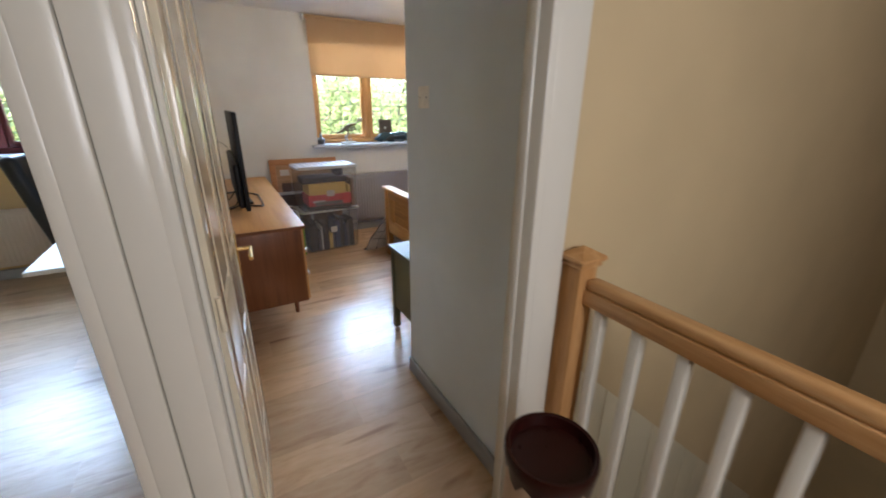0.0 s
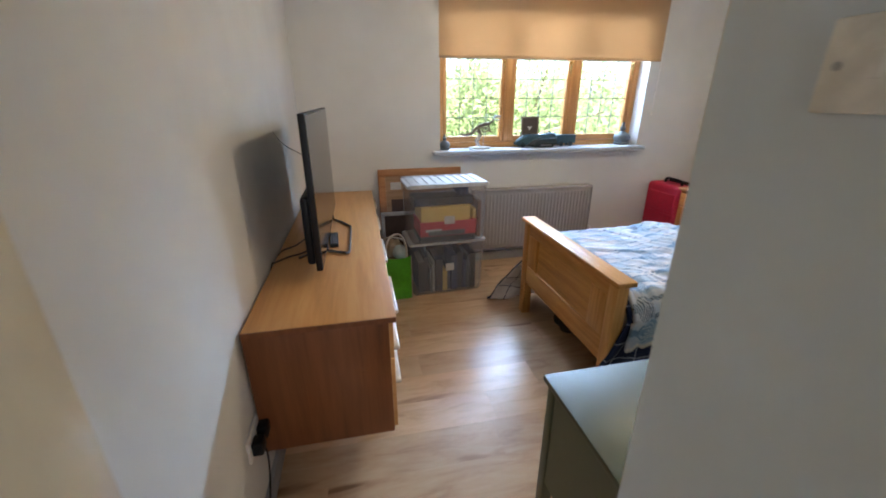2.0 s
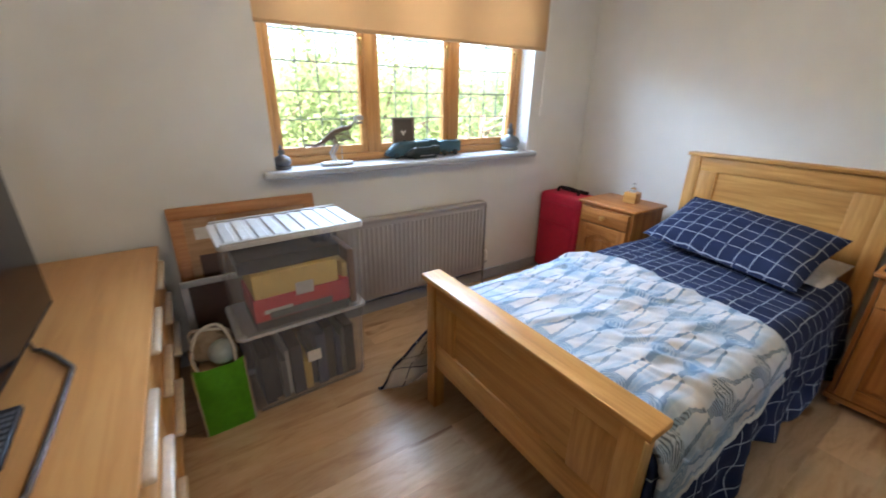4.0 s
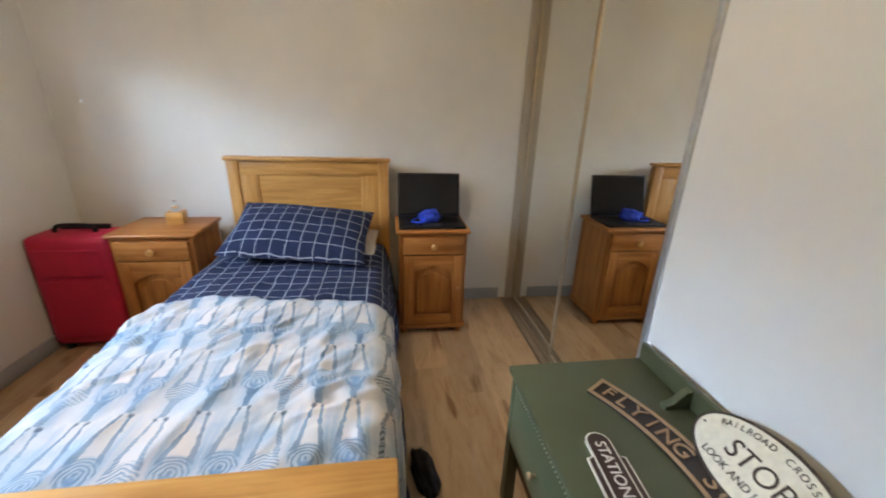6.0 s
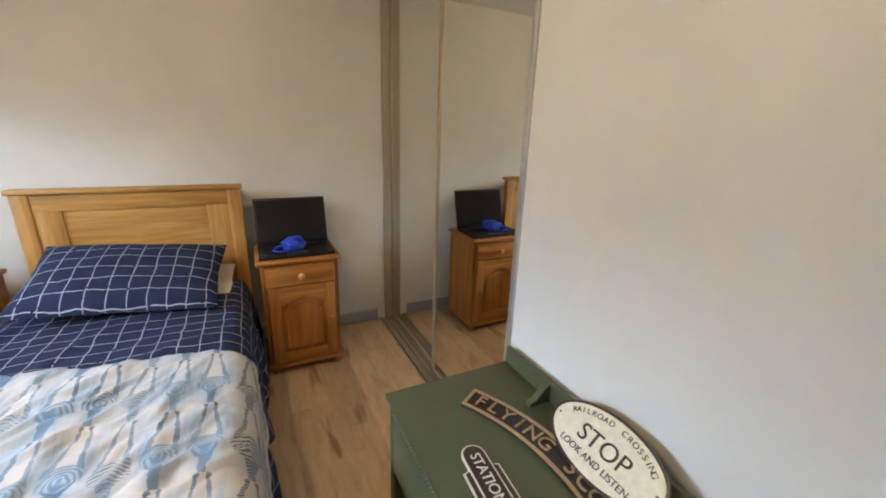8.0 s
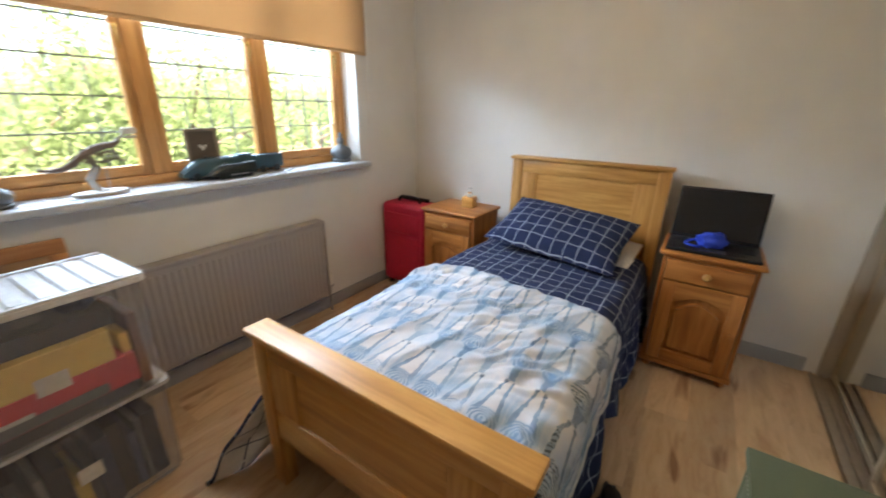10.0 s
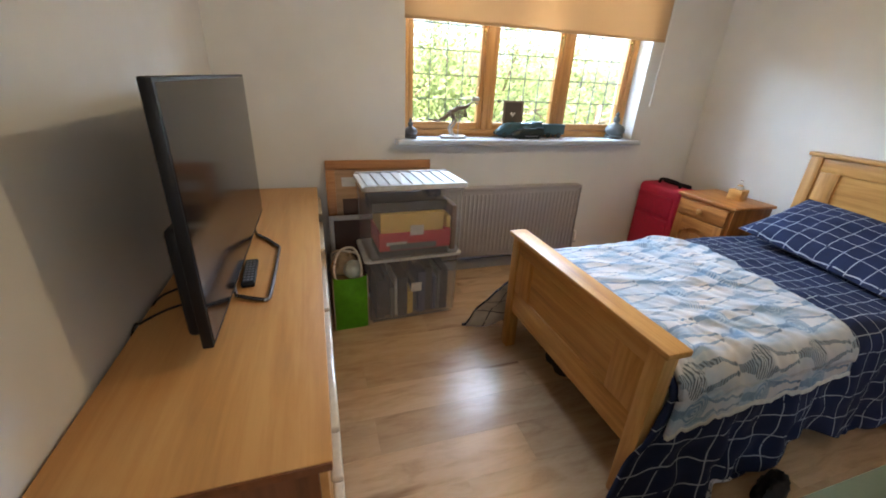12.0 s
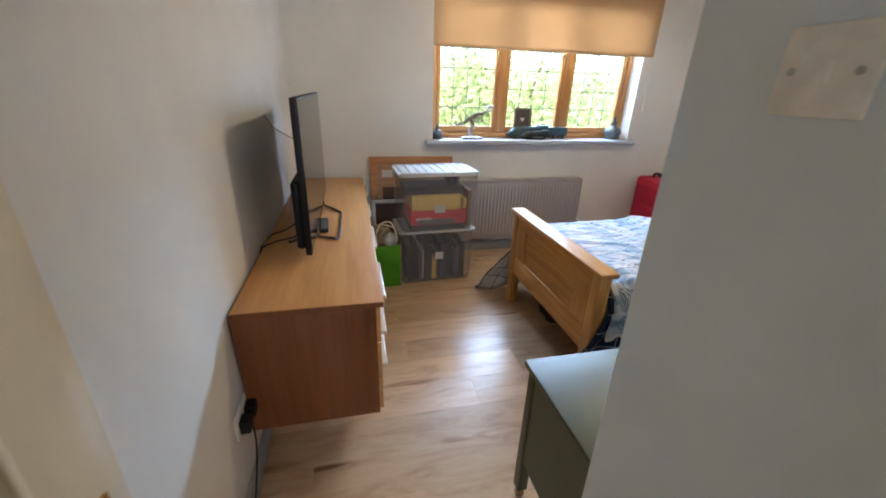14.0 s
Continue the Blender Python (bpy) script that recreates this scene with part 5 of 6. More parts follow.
solid("ball", lathe(bmesh.new(), [(0.056 * math.sin(math.pi * k / 14) + 0.0005, 0.056 - 0.056 * math.cos(math.pi * k / 14)) for k in range(15)], 20), plain("pale_blue_ball", (0.46, 0.54, 0.54), 0.5), "pale blue-grey ball lying in the shopping bag", "ball", m=pose(1.575, 5.855, 0.301))
solid("cloth_bundle", lump(0.075, 0.055, 0.085, 5.0), M_JUTE, "beige cloth bundle stuffed in the shopping bag", "cloth", m=pose(1.535, 5.935, 0.301))

# ---- under the bed ----
solid("black_bag", lump(0.12, 0.16, 0.12, 9.0), plain("black_nylon", (0.008, 0.008, 0.010), 0.7), "crumpled black bag on the floor under the bed", "bag", m=pose(2.66, 5.16, 0.002))
solid("cardboard_box", cubic(2.62, 3.1, 4.72, 5.02, 0.0, 0.17, bevel=0.004), M_CARD["brown"], "brown cardboard box on the floor under the bed", "box")
sh = solid("shoe", lump(0.12, 0.045, 0.055, 12.0), M_BLACK, "black shoe on the floor beside the bed", "shoe", m=pose(2.98, 4.30, 0.002, 0, 0, 15))


# ---- green painted chest ----
def text_mesh(body, size, depth, mat):
    cu = bpy.data.curves.new("lettering", "FONT")
    cu.body, cu.size, cu.extrude, cu.align_x, cu.align_y = body, size, depth, "CENTER", "CENTER"
    tmp = bpy.data.objects.new("lettering", cu)
    me = bpy.data.meshes.new_from_object(tmp)
    bpy.data.objects.remove(tmp)
    me.materials.clear()
    me.materials.append(mat)
    return me


def letters(body, size, parent, mat, at, depth=0.0012, sx=1.0):
    ob = new("lettering", text_mesh(body, size, depth, mat))
    ob.parent = parent
    ob.matrix_basis = at @ Matrix.Diagonal((sx, 1, 1, 1))
    return ob


gc = thing("green_chest", pose(1.845, 3.55, 0), "sage green painted low chest with studded drawers on castors", "chest of drawers")
GW, GD, GH = 1.012, 0.485, 0.62
part("top", cubic(0, GW, 0.0, GD, GH - 0.022, GH, bevel=0.004), M_GREEN, gc)
part("upstand", cubic(0.005, GW - 0.005, 0.0, 0.018, GH, GH + 0.066, bevel=0.004), M_GREEN, gc)
prof = [(0, 0), (0.078, 0), (0.074, 0.012), (0.052, 0.018), (0.038, 0.034), (0.020, 0.052), (0.0, 0.058)]
part("scroll_bracket", prism(bmesh.new(), prof, -0.011, 0.011, pose(0.775, 0.018, GH) @ Matrix(((0, 0, 1, 0), (1, 0, 0, 0), (0, 1, 0, 0), (0, 0, 0, 1)))), M_GREEN, gc)
for x in (0.015, GW - 0.055):
    for y in (0.02, GD - 0.05):
        leg = part("leg", cubic(x, x + 0.04, y, y + 0.04, 0.045, GH - 0.022, bevel=0.004), M_GREEN, gc)
        bm = rod(bmesh.new(), (x + 0.02, y + 0.02, 0.03), (x + 0.02, y + 0.02, 0.046), 0.009)
        rod(bm, (x + 0.02, y + 0.010, 0.017), (x + 0.02, y + 0.03, 0.017), 0.017, n=16)
        part("castor", bm, M_BRONZE, leg, "small bronze castor")
for x in (0.02, GW - 0.032):
    part("side_panel", cubic(x, x + 0.012, 0.06, GD - 0.05, 0.20, GH - 0.022), M_GREEN, gc)
part("back_panel", cubic(0.05, GW - 0.05, 0.025, 0.037, 0.20, GH - 0.022), M_DARKWOOD, gc)
part("shelf", cubic(0.03, GW - 0.03, 0.04, GD - 0.055, 0.20, 0.215), M_DARKWOOD, gc, "dark brown lower shelf")
M_STUD = plain("pale_studs", (0.45, 0.46, 0.40), 0.4, 0.5)
for x0, x1 in ((0.058, GW / 2 - 0.004), (GW / 2 + 0.004, GW - 0.058)):
    d = part("drawer", cubic(x0, x1, 0.10, GD - 0.006, 0.355, GH - 0.026, bevel=0.003), M_GREEN, gc)
    bm = bmesh.new()
    k = int((x1 - x0) / 0.014)
    for i in range(k):
        x = x0 + 0.01 + (x1 - x0 - 0.02) * i / (k - 1)
        box(bm, x - 0.002, x + 0.002, GD - 0.007, GD - 0.003, GH - 0.038, GH - 0.034)
    st = part("studs", bm, M_STUD, d, "row of small pale studs", False)
    st["kind"] = "stuff"
    c = (x0 + x1) / 2
    bm = lathe(bmesh.new(), [(0.005, 0), (0.005, 0.01), (0.012, 0.018), (0.010, 0.025)], 14)
    for v in bm.verts:
        v.co = Vector((c + v.co.x, GD - 0.006 + v.co.z, 0.455 + v.co.y))
    part("knob", bm, M_BRONZE, d, "small dark metal knob")

# ---- railway signs on the chest ----
M_SIGNBLACK = plain("sign_black", (0.022, 0.016, 0.016), 0.4)
M_SIGNBROWN = plain("sign_brown", (0.045, 0.022, 0.020), 0.4)
M_SIGNCREAM = plain("sign_cream", (0.70, 0.68, 0.58), 0.45)
M_SIGNBRASS = plain("sign_brass", (0.40, 0.27, 0.16), 0.45, 0.2)
M_SIGNWHITE = plain("sign_white", (0.72, 0.70, 0.66), 0.45)
R0, BAND, SPAN = 0.62, 0.086, 0.56


def arc_band(r0, r1, a0, a1, z0, z1, n=28):
    out = [(r1 * math.sin(a0 + (a1 - a0) * i / n), r1 * math.cos(a0 + (a1 - a0) * i / n)) for i in range(n + 1)]
    inn = [(r0 * math.sin(a1 - (a1 - a0) * i / n), r0 * math.cos(a1 - (a1 - a0) * i / n)) for i in range(n + 1)]
    bm = bmesh.new()
    top, bot = [], []
    for (xo, yo), (xi, yi) in zip(out, inn[::-1]):
        bot.append((bm.verts.new((xo, yo, z0)), bm.verts.new((xi, yi, z0))))
        top.append((bm.verts.new((xo, yo, z1)), bm.verts.new((xi, yi, z1))))
    for k in range(n):
        a, b, c, d = top[k], top[k + 1], bot[k], bot[k + 1]
        bm.faces.new((a[0], b[0], b[1], a[1]))
        bm.faces.new((c[0], c[1], d[1], d[0]))
        bm.faces.new((a[0], c[0], d[0], b[0]))
        bm.faces.new((a[1], b[1], d[1], c[1]))
    bm.faces.new((top[0][0], top[0][1], bot[0][1], bot[0][0]))
    bm.faces.new((top[n][0], bot[n][0], bot[n][1], top[n][1]))
    return bm


fs = thing("name_plate", pose(2.372, 3.70 + R0 + BAND / 2, GH + 0.001, 0, 0, 180), "curved black and brass locomotive name plate on the chest", "sign")
part("plate", arc_band(R0, R0 + BAND, -SPAN, SPAN, 0, 0.007), M_SIGNBLACK, fs)
e = 0.010
part("border", arc_band(R0 + BAND - e, R0 + BAND, -SPAN, SPAN, 0.007, 0.011), M_SIGNBRASS, fs, "raised brass border")
part("border", arc_band(R0, R0 + e, -SPAN, SPAN, 0.007, 0.011), M_SIGNBRASS, fs, "raised brass border")
for sg in (-1, 1):
    a = sg * SPAN
    part("border", arc_band(R0 + e, R0 + BAND - e, min(a, a - sg * 0.015), max(a, a - sg * 0.015), 0.007, 0.011, 2), M_SIGNBRASS, fs, "raised brass border")
words = "FLYING SCOTSMAN"
for i, ch in enumerate(words):
    if ch == " ":
        continue
    ang = -0.49 + 0.98 * i / (len(words) - 1)
    rr = R0 + BAND / 2
    letters(ch, 0.066, fs, M_SIGNBRASS, pose(rr * math.sin(ang), rr * math.cos(ang), 0.009, 0, 0, -math.degrees(ang)), 0.002)


def stadium(L, Wd, n=10):
    r = Wd / 2
    out = []
    for k in range(n + 1):
        a = -math.pi / 2 + math.pi * k / n
        out.append((L / 2 - r + r * math.cos(a), r * math.sin(a)))
    for k in range(n + 1):
        a = math.pi / 2 + math.pi * k / n
        out.append((-L / 2 + r + r * math.cos(a), r * math.sin(a)))
    return out


sm = thing("station_sign", pose(2.366, 3.915, GH + 0.001, 0, 0, 175.5), "dark brown totem-shaped station sign with white lettering on the chest", "sign")
part("rim", prism(bmesh.new(), stadium(0.365, 0.066), 0, 0.006), M_SIGNWHITE, sm, "white raised rim")
part("face", prism(bmesh.new(), stadium(0.355, 0.056), 0.004, 0.0075), M_SIGNBROWN, sm)
for sg in (-1, 1):
    trap = [(-0.115, 0.0), (0.115, 0.0), (0.105, sg * 0.050), (-0.105, sg * 0.050)]
    part("rim", prism(bmesh.new(), trap if sg > 0 else trap[::-1], 0, 0.004), M_SIGNWHITE, sm, "white raised rim")
    trap = [(-0.108, sg * 0.030), (0.108, sg * 0.030), (0.100, sg * 0.045), (-0.100, sg * 0.045)]
    part("wing", prism(bmesh.new(), trap if sg > 0 else trap[::-1], 0.003, 0.0055), M_SIGNBROWN, sm)
letters("STATION MASTER", 0.040, sm, M_SIGNWHITE, pose(0, 0.0, 0.0085), 0.001, 0.93)


def ellipse(a, b, n=48):
    return [(a * math.cos(2 * math.pi * k / n), b * math.sin(2 * math.pi * k / n)) for k in range(n)]


ss = thing("crossing_sign", pose(2.345, 3.632, GH + 0.068, 0, 0, 180) @ pose(0, 0, 0, 42, 0, 0) @ Matrix.Scale(0.82, 4), "oval cream cast railroad crossing sign leaning on the chest", "sign")
part("plate", prism(bmesh.new(), ellipse(0.208, 0.108), -0.008, 0.0), M_SIGNBLACK, ss)
part("face", prism(bmesh.new(), ellipse(0.198, 0.098), -0.001, 0.002), M_SIGNCREAM, ss)
letters("STOP", 0.078, ss, M_SIGNBLACK, pose(0, 0, 0.003))
letters("LOOK AND LISTEN", 0.030, ss, M_SIGNBLACK, pose(0, -0.055, 0.003))
for body, a0, a1 in (("RAILROAD", 150, 98), ("CROSSING", 82, 30)):
    for i, ch in enumerate(body):
        a = radians(a0 + (a1 - a0) * i / (len(body) - 1))
        x, y = 0.170 * math.cos(a), 0.076 * math.sin(a)
        letters(ch, 0.026, ss, M_SIGNBLACK, pose(x, y, 0.003, 0, 0, math.degrees(math.atan2(-0.076 * math.cos(a), 0.170 * math.sin(a)))))
for x in (-0.183, 0.183):
    part("screw", rod(bmesh.new(), (x, 0, 0.001), (x, 0, 0.0035), 0.004), M_SIGNBLACK, ss)

# ---- ornaments on the sill ----
SZ = 1.0345
def bone_mat():
    """Pale cast base, legs and skull, darker stained ribs."""
    n = Nodes("aged_bone")
    sep = n.t.nodes.new("ShaderNodeSeparateXYZ")
    n.link(n.coords(), sep.inputs[0])
    z = n.m("ADD", sep.outputs[2], n.m("MULTIPLY", n.noise(n.coords(), 30.0, 3), 0.02))
    n.set(n.ramp(n.m("MULTIPLY", z, 4.0), ((0.20, (0.50, 0.49, 0.47)), (0.50, (0.17, 0.12, 0.09)), (0.80, (0.16, 0.11, 0.08)), (0.94, (0.58, 0.57, 0.55)))), 0.65)
    return n.mat


M_BONE = bone_mat()
bm = bmesh.new()
lathe(bm, [(0.085, 0), (0.092, 0.006), (0.088, 0.014), (0.06, 0.017)], 24)
for v in bm.verts:
    v.co.y *= 0.55
spine = spline([(-0.165, 0, 0.112), (-0.11, 0, 0.105), (-0.06, 0, 0.125), (-0.02, 0, 0.158), (0.03, 0, 0.178), (0.075, 0, 0.186), (0.10, 0, 0.205), (0.122, 0, 0.226)], 8)
for i, (a, b) in enumerate(zip(spine, spine[1:])):
    t = i / (len(spine) - 2)
    rod(bm, a, b, 0.005 + 0.010 * math.sin(math.pi * min(1, t * 1.05)) , 0.004 + 0.009 * math.sin(math.pi * min(1, t * 1.05)), 7)
for k in range(9):
    x = -0.035 + 0.013 * k
    z = 0.158 + 0.10 * (x + 0.03) * 0.6
    hgt = 0.042 - 0.002 * abs(k - 4)
    for sg in (-1, 1):
        tube(bm, [(x, 0, z), (x + 0.004, sg * 0.022, z - hgt * 0.35), (x + 0.008, sg * 0.020, z - hgt * 0.75), (x + 0.012, sg * 0.004, z - hgt)], 0.0034, 5)
for sg in (-1, 1):
    tube(bm, [(-0.02, sg * 0.012, 0.15), (0.005, sg * 0.022, 0.105), (-0.025, sg * 0.022, 0.06), (-0.01, sg * 0.022, 0.016), (0.018, sg * 0.022, 0.017)], 0.0075, 7)
    tube(bm, [(0.07, sg * 0.008, 0.175), (0.072, sg * 0.016, 0.14), (0.088, sg * 0.016, 0.12), (0.10, sg * 0.014, 0.125)], 0.003, 6)
box(bm, 0.112, 0.162, -0.014, 0.014, 0.222, 0.246, bevel=0.007)
box(bm, 0.12, 0.158, -0.010, 0.010, 0.205, 0.214, bevel=0.003)
rod(bm, (0.03, 0, 0.012), (0.03, 0, 0.165), 0.0022)
solid("dinosaur_model", bm, M_BONE, "dark bone-coloured dinosaur skeleton model on the window sill", "ornament", m=pose(2.355, 6.43, SZ, 0, 0, 4) @ Matrix.Scale(1.12, 4))

M_TEAL = plain("teal_enamel", (0.030, 0.078, 0.098), 0.35)
M_DKTEAL = plain("dark_green_enamel", (0.012, 0.022, 0.024), 0.35)


def loco(m, L, Wd, Hh, mat, label, tender):
    """A toy engine: streamlined body, cab roof, wheels and a coupled tender."""
    t = thing("toy_locomotive", m, label, "model train", "model trains")
    n = 18
    bm = bmesh.new()
    rings = []
    le = L * (0.66 if tender else 1.0)
    for i in range(n + 1):
        u = i / n
        k = 1.0 if u > 0.3 else 0.25 + 0.75 * math.sin(u / 0.3 * math.pi / 2)
        prof = [(-Wd / 2, 0.02), (-Wd / 2, 0.02 + (Hh - 0.045) * k), (-Wd * 0.36, 0.02 + (Hh - 0.028) * k), (-Wd * 0.16, 0.02 + (Hh - 0.02) * k), (Wd * 0.16, 0.02 + (Hh - 0.02) * k), (Wd * 0.36, 0.02 + (Hh - 0.028) * k), (Wd / 2, 0.02 + (Hh - 0.045) * k), (Wd / 2, 0.02)]
        rings.append([bm.verts.new((u * le, y * (0.6 + 0.4 * k), z)) for y, z in prof])
    for a, b in zip(rings, rings[1:]):
        for i in range(8):
            bm.faces.new((a[i], a[(i + 1) % 8], b[(i + 1) % 8], b[i]))
    bm.faces.new(rings[0][::-1])
    bm.faces.new(rings[-1])
    part("boiler_casing", bm, mat, t)
    part("cab_roof", cubic(le * 0.80, le, -Wd * 0.42, Wd * 0.42, Hh, Hh + 0.006, bevel=0.002), mat, t)
    part("chimney", lathe(bmesh.new(), [(0.008, 0), (0.008, 0.008), (0.010, 0.010)], 12, (le * 0.36, 0, Hh - 0.001)), M_DKTEAL, t)
    if tender:
        part("tender", cubic(le + 0.012, L, -Wd * 0.46, Wd * 0.46, 0.024, Hh * 0.92, bevel=0.006), mat, t)
        part("coupling", rod(bmesh.new(), (le - 0.004, 0, 0.035), (le + 0.02, 0, 0.035), 0.005), M_DKTEAL, t)
    k = 6
    for i in range(k):
        x = 0.06 + (L - 0.11) * i / (k - 1)
        for sg in (-1, 1):
            part("wheel", rod(bmesh.new(), (x, sg * Wd * 0.40, 0.0205), (x, sg * Wd * 0.52, 0.0205), 0.020, n=16), M_DKTEAL, t)
    part("side_rod", cubic(0.10, le * 0.8, -Wd * 0.56, -Wd * 0.53, 0.017, 0.024), M_STEEL, t)
    return t


loco(pose(2.70, 6.485, SZ, 0, 0, 1), 0.58, 0.08, 0.108, M_TEAL, "teal streamlined toy steam locomotive on the window sill", True)
loco(pose(2.80, 6.408, SZ, 0, 0, 2), 0.26, 0.055, 0.072, M_DKTEAL, "small dark green toy locomotive on the window sill", False)
fp = thing("framed_picture", pose(2.765, 6.505, SZ + 0.128, -4, 0, 0), "small dark box frame with a pale motif behind the toy train", "picture frame")
M_FRAMEDK = plain("dark_frame", (0.20, 0.16, 0.12), 0.5)
for a in ((0, 0.165, 0, 0.02, 0.115, 0.13), (0, 0.165, 0, 0.02, -0.125, -0.11), (0, 0.015, 0.001, 0.019, -0.11, 0.115), (0.15, 0.165, 0.001, 0.019, -0.11, 0.115)):
    part("frame_bar", cubic(*a, bevel=0.003), M_FRAMEDK, fp)
part("backing", cubic(0.015, 0.15, 0.010, 0.016, -0.11, 0.115), plain("brown_backing", (0.10, 0.08, 0.06), 0.7), fp)
part("motif", prism(bmesh.new(), [(0.060, 0.040), (0.070, 0.030), (0.080, 0.014), (0.092, 0.030), (0.104, 0.044), (0.094, 0.048), (0.084, 0.036), (0.070, 0.050)], 0.0, 0.003, Matrix(((1, 0, 0, 0), (0, 0, 1, 0.007), (0, 1, 0, 0), (0, 0, 0, 1)))), M_SIGNWHITE, fp, "pale bird-like motif")
M_STONE = plain("grey_glazed_stone", (0.11, 0.12, 0.125), 0.45)
for nm, x, y, k in (("right", 3.765, 6.475, 1.12), ("left", 2.045, 6.43, 0.72)):
    bm = lathe(bmesh.new(), [(0.054 * k, 0), (0.064 * k, 0.008 * k), (0.062 * k, 0.018 * k), (0.052 * k, 0.024 * k), (0.066 * k, 0.042 * k), (0.068 * k, 0.062 * k), (0.056 * k, 0.084 * k), (0.030 * k, 0.098 * k), (0.016 * k, 0.108 * k), (0.024 * k, 0.120 * k), (0.022 * k, 0.138 * k), (0.010 * k, 0.150 * k), (0.014 * k, 0.162 * k), (0.004 * k, 0.182 * k)], 22)
    solid("ornament", bm, M_STONE, "dark grey rounded stone ornament with a pointed top on the sill" if nm == "right" else "small dark grey stone ornament at the end of the sill", "ornament", m=pose(x, y, SZ))

# ---- banister ----
bn = thing("banister", pose(0, 0, 0), "oak handrail and newel post with white spindles at the stairhead", "banister")
part("newel_post", cubic(1.838, 1.908, 2.547, 2.617, 0, 1.0, bevel=0.004), M_BANIZ, bn)
bm = cubic(1.820, 1.926, 2.529, 2.617, 1.018, 1.034, bevel=0.006)
box(bm, 1.829, 1.917, 2.538, 2.617, 1.0, 1.018, bevel=0.006)
lo = [bm.verts.new(p) for p in ((1.825, 2.534, 1.0335), (1.921, 2.534, 1.0335), (1.921, 2.615, 1.0335), (1.825, 2.615, 1.0335))]
tip = bm.verts.new((1.873, 2.576, 1.060))
for i in range(4):
    bm.faces.new((lo[i], lo[(i + 1) % 4], tip))
part("newel_cap", bm, M_BANIZ, bn)
rail = cubic(1.860, 1.914, 0.32, 2.547, 0.888, 0.935, bevel=0.005)
box(rail, 1.863, 1.911, 0.32, 2.547, 0.933, 0.968, bevel=0.014, seg=4)
part("handrail", rail, M_BANI, bn)
part("base_rail", cubic(1.858, 1.918, 0.32, 2.545, 0.0, 0.03, bevel=0.005), M_GLOSS, bn)
for i in range(18):
    y = 2.497 - 0.1215 * i
    if y < 0.36:
        break
    part("spindle", cubic(1.873, 1.903, y - 0.015, y + 0.015, 0.03, 0.889, bevel=0.004), M_GLOSS, bn, "white square spindle")

# ---- stairs and stairwell panelling ----
st = thing("staircase", pose(0, 0, 0), "cream painted stairs going down beside the landing", "stairs")
M_CREAM = paint("cream_gloss", (0.70, 0.64, 0.48), 0.4)
for i in range(12):
    x = 1.96 + 0.205 * i
    part("tread", cubic(x, x + 0.23, 1.65, 2.60, -0.20 - 0.19 * i, -0.17 - 0.19 * i, bevel=0.008), M_CREAM, st)
    part("riser", cubic(x, x + 0.018, 1.66, 2.60, -0.36 - 0.19 * i, -0.20 - 0.19 * i), M_CREAM, st)
wp = thing("wall_panelling", pose(0, 0, 0), "cream boarded panelling sloping down beside the stairs", "panelling")
for i in range(12):
    x0 = 1.955 + 0.20 * i
    x1 = x0 + 0.192
    f = lambda x: 0.60 - 0.89 * (x - 1.949)
    bm = bmesh.new()
    pts = [(x0, f(x0) - 1.3), (x1, f(x1) - 1.3), (x1, f(x1)), (x0, f(x0))]
    prism(bm, pts, -2.619, -2.604, Matrix(((1, 0, 0, 0), (0, 0, -1, 0), (0, 1, 0, 0), (0, 0, 0, 1))))
    part("board", bm, M_CREAM, wp)

# ---- tall pot by the newel ----
vs = thing("floor_vase", pose(1.56, 2.335, 0) @ Matrix.Diagonal((0.83, 0.83, 1, 1)), "tall cream pottery vase with dark brown glaze on the landing", "vase")
M_POT = plain("cream_stoneware", (0.50, 0.36, 0.24), 0.5)
M_GLAZE = plain("dark_brown_glaze", (0.022, 0.004, 0.003), 0.3, 0.0, Specular_IOR_Level=0.2)
part("body", lathe(bmesh.new(), [(0.085, 0), (0.095, 0.01), (0.11, 0.2), (0.122, 0.45), (0.118, 0.62), (0.120, 0.668)], 32), M_POT, vs)
bm = bmesh.new()
n = 32
prof = [(0.121, 0.635), (0.126, 0.665), (0.130, 0.69), (0.126, 0.70), (0.116, 0.697), (0.112, 0.68), (0.108, 0.672), (0.03, 0.6695)]
rings = []
for k, (r, z) in enumerate(prof):
    rings.append([bm.verts.new((r * math.cos(6.2832 * i / n), r * math.sin(6.2832 * i / n), z + (0.018 * math.sin(i * 1.9) if k == 0 else 0))) for i in range(n)])
for a, b in zip(rings, rings[1:]):
    for i in range(n):
        bm.faces.new((a[i], a[(i + 1) % n], b[(i + 1) % n], b[i]))
bm.faces.new(rings[-1])
part("glazed_rim", bm, M_GLAZE, vs, "dark brown dripping glaze rim")

# ---- office seen through the first doorway ----
dk = thing("desk", pose(0.17, 4.15, 0), "white topped desk with a metal frame in the office", "desk")
part("tabletop", cubic(0, 0.62, 0, 1.15, 0.70, 0.722, bevel=0.004), M_WHITE, dk)
for x, y in ((0.30, 0.10), (0.57, 0.10), (0.30, 1.05), (0.57, 1.05)):
    part("leg", rod(bmesh.new(), (x, y, 0), (x, y, 0.70), 0.015), M_WHITE, dk)
part("brace", rod(bmesh.new(), (0.10, 0.10, 0.685), (0.10, 1.05, 0.685), 0.012), M_WHITE, dk)
M_LEATHER = plain("black_leather", (0.02, 0.022, 0.026), 0.35)
oc = thing("office_chair", pose(0.27, 5.47, 0, 0, 0, -92), "black leather office chair on castors in the office", "office chair")
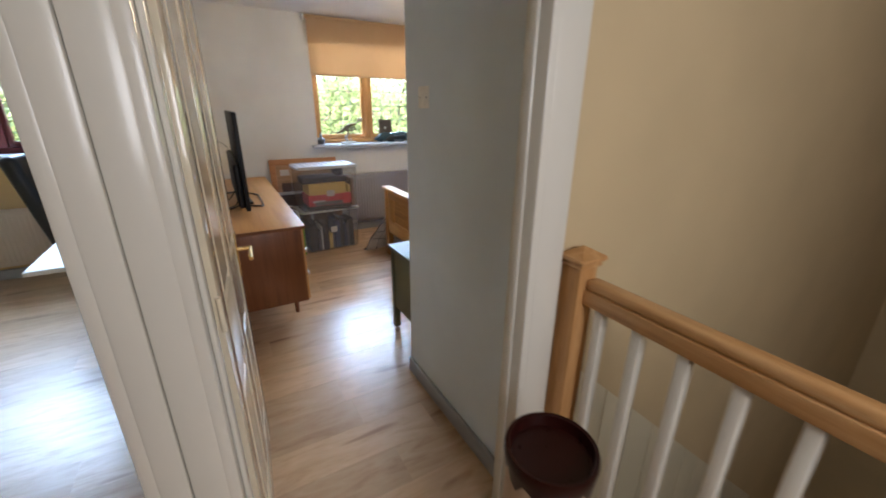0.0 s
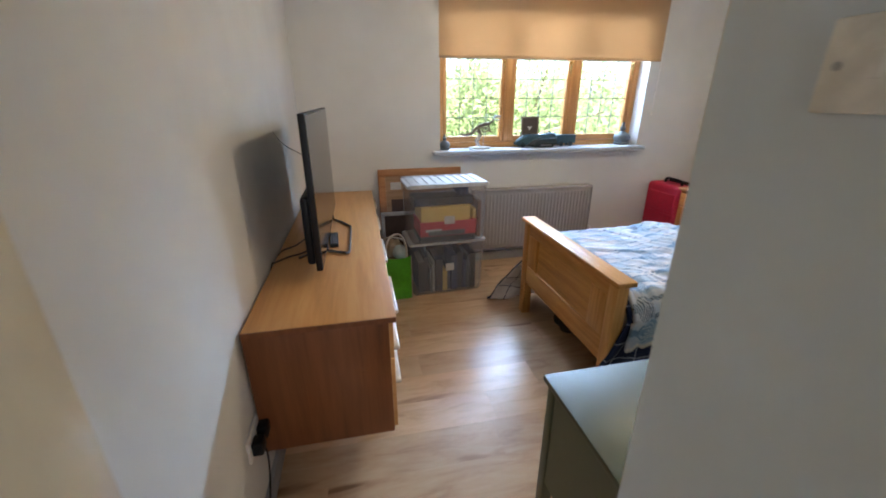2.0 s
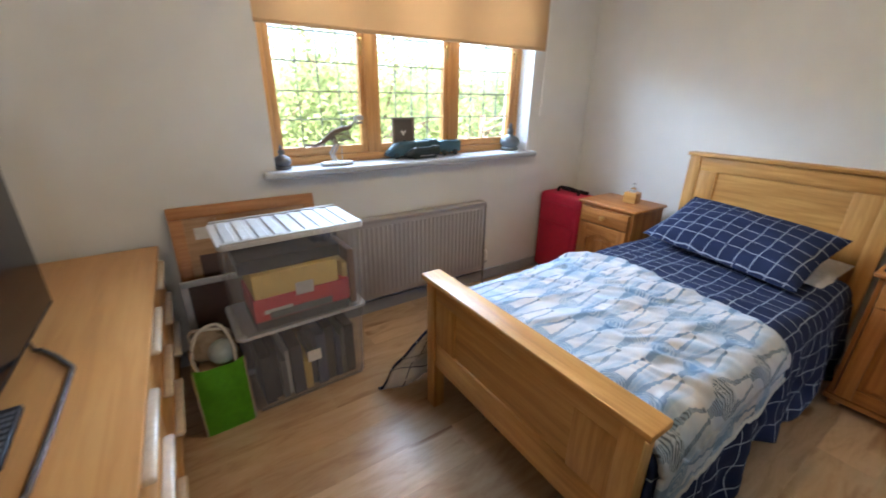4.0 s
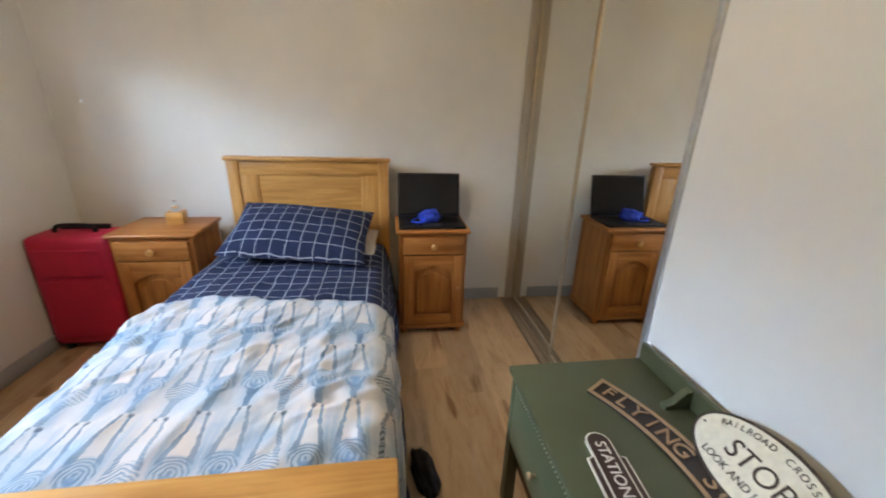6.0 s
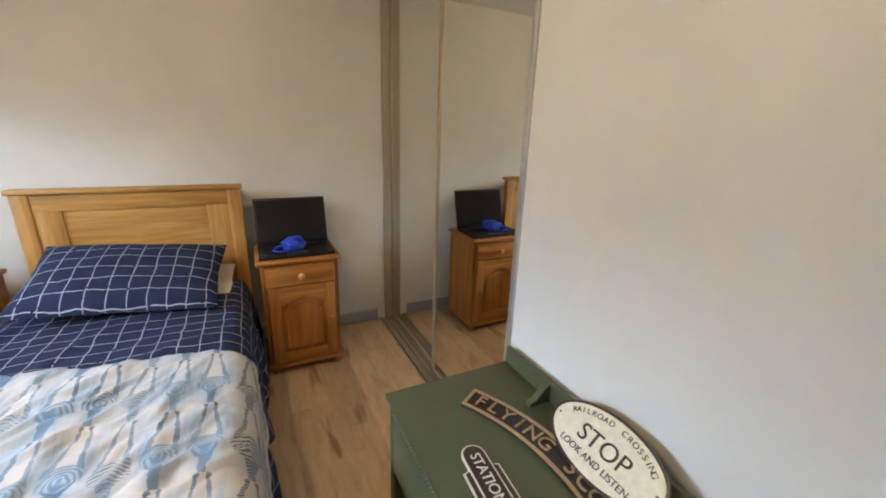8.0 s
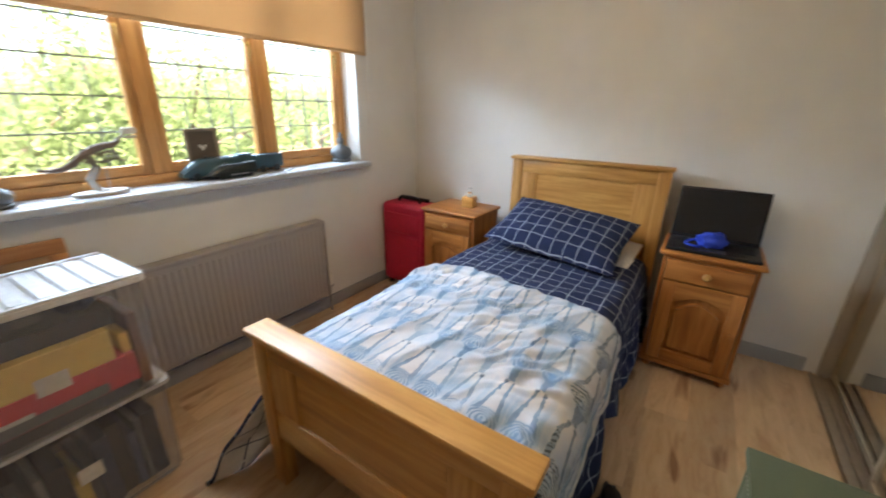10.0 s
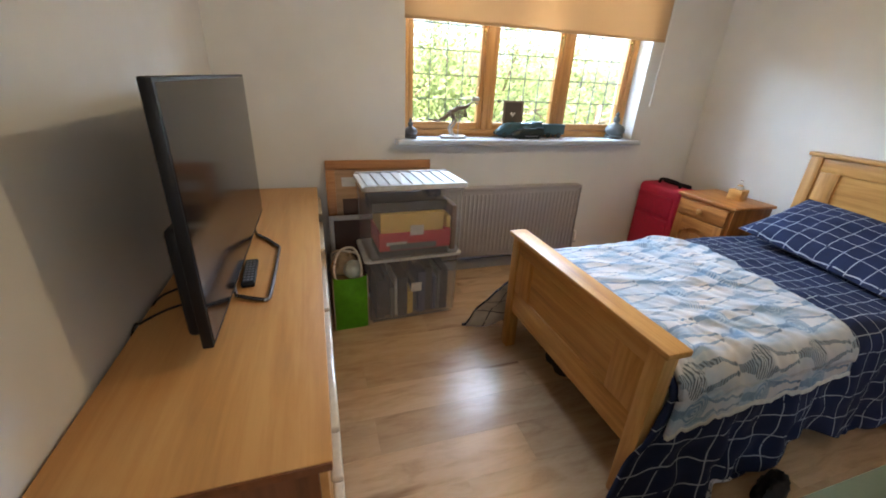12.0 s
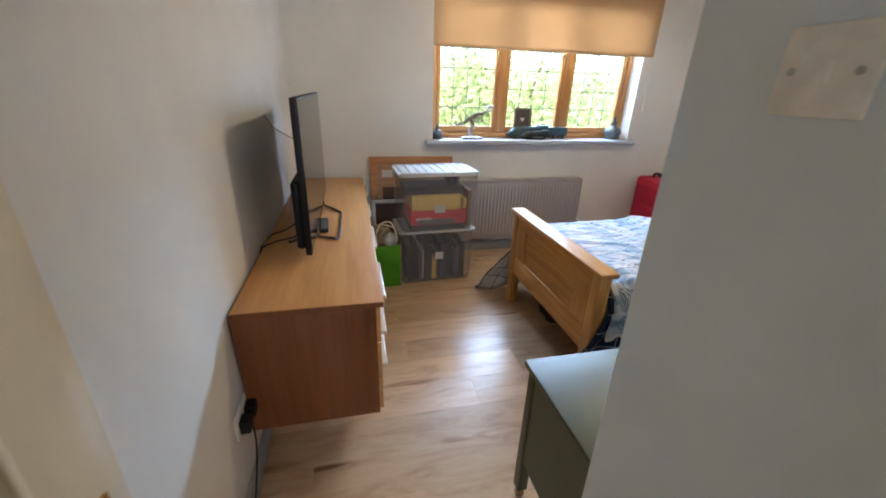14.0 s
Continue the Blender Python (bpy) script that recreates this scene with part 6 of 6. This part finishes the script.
bm = cubic(-0.25, 0.25, -0.24, 0.24, 0.42, 0.52, bevel=0.035, seg=4)
part("seat", bm, M_LEATHER, oc)
part("backrest", cubic(-0.24, 0.24, -0.04, 0.05, 0, 0.60, bevel=0.035, seg=4, m=pose(0, -0.26, 0.53, 12, 0, 0)), M_LEATHER, oc)
for sg in (-1, 1):
    part("armrest", tube(bmesh.new(), spline([(sg * 0.25, -0.2, 0.50), (sg * 0.29, -0.2, 0.62), (sg * 0.29, -0.1, 0.68), (sg * 0.29, 0.12, 0.67), (sg * 0.26, 0.16, 0.50)]), 0.02), M_BLACK, oc)
part("gas_column", rod(bmesh.new(), (0, 0, 0.10), (0, 0, 0.43), 0.028), M_BLACK, oc)
for k in range(5):
    a = 2 * math.pi * k / 5 + 0.3
    leg = part("base_arm", rod(bmesh.new(), (0, 0, 0.12), (0.29 * math.cos(a), 0.29 * math.sin(a), 0.075), 0.025, 0.015), M_BLACK, oc)
    part("castor", rod(bmesh.new(), (0.29 * math.cos(a) - 0.018, 0.29 * math.sin(a), 0.031), (0.29 * math.cos(a) + 0.018, 0.29 * math.sin(a), 0.031), 0.03, n=16), M_BLACK, leg)
solid("red_bag", lump(0.16, 0.2, 0.13, 21.0), plain("dark_red_fabric", (0.16, 0.012, 0.025), 0.7), "dark red fabric bag lying on the office floor", "bag", m=pose(-1.02, 6.02, 0.001))

# ---- floor planks, the finest pieces of the setting ----
def planks(x0, x1, y0, y1, width, length, seed, hole=None):
    rnd = random.Random(seed)
    cache = {}
    y = y0
    while y < y1 - 0.01:
        yb = min(y + width, y1)
        x = x0 - rnd.uniform(0, length)
        while x < x1:
            a, b = max(x, x0), min(x + length, x1)
            x += length
            if b - a < 0.03:
                continue
            key = (round(b - a, 3), round(yb - y, 3))
            if key not in cache:
                cache[key] = mesh_of("plank", cubic(0, b - a, 0, yb - y, -0.012, 0.0, bevel=0.0005, seg=1), M_FLOOR, False)
            ob = new("plank", cache[key])
            ob.matrix_basis = pose(a, y, 0)
            ob.parent = floor
        y += width


planks(XL, XR, YS, YW, 0.193, 1.29, 3)
planks(-2.2, 0.80, YS, YW, 0.193, 1.29, 4)
planks(-2.2, 1.955, 0.3, YS, 0.193, 1.29, 5)
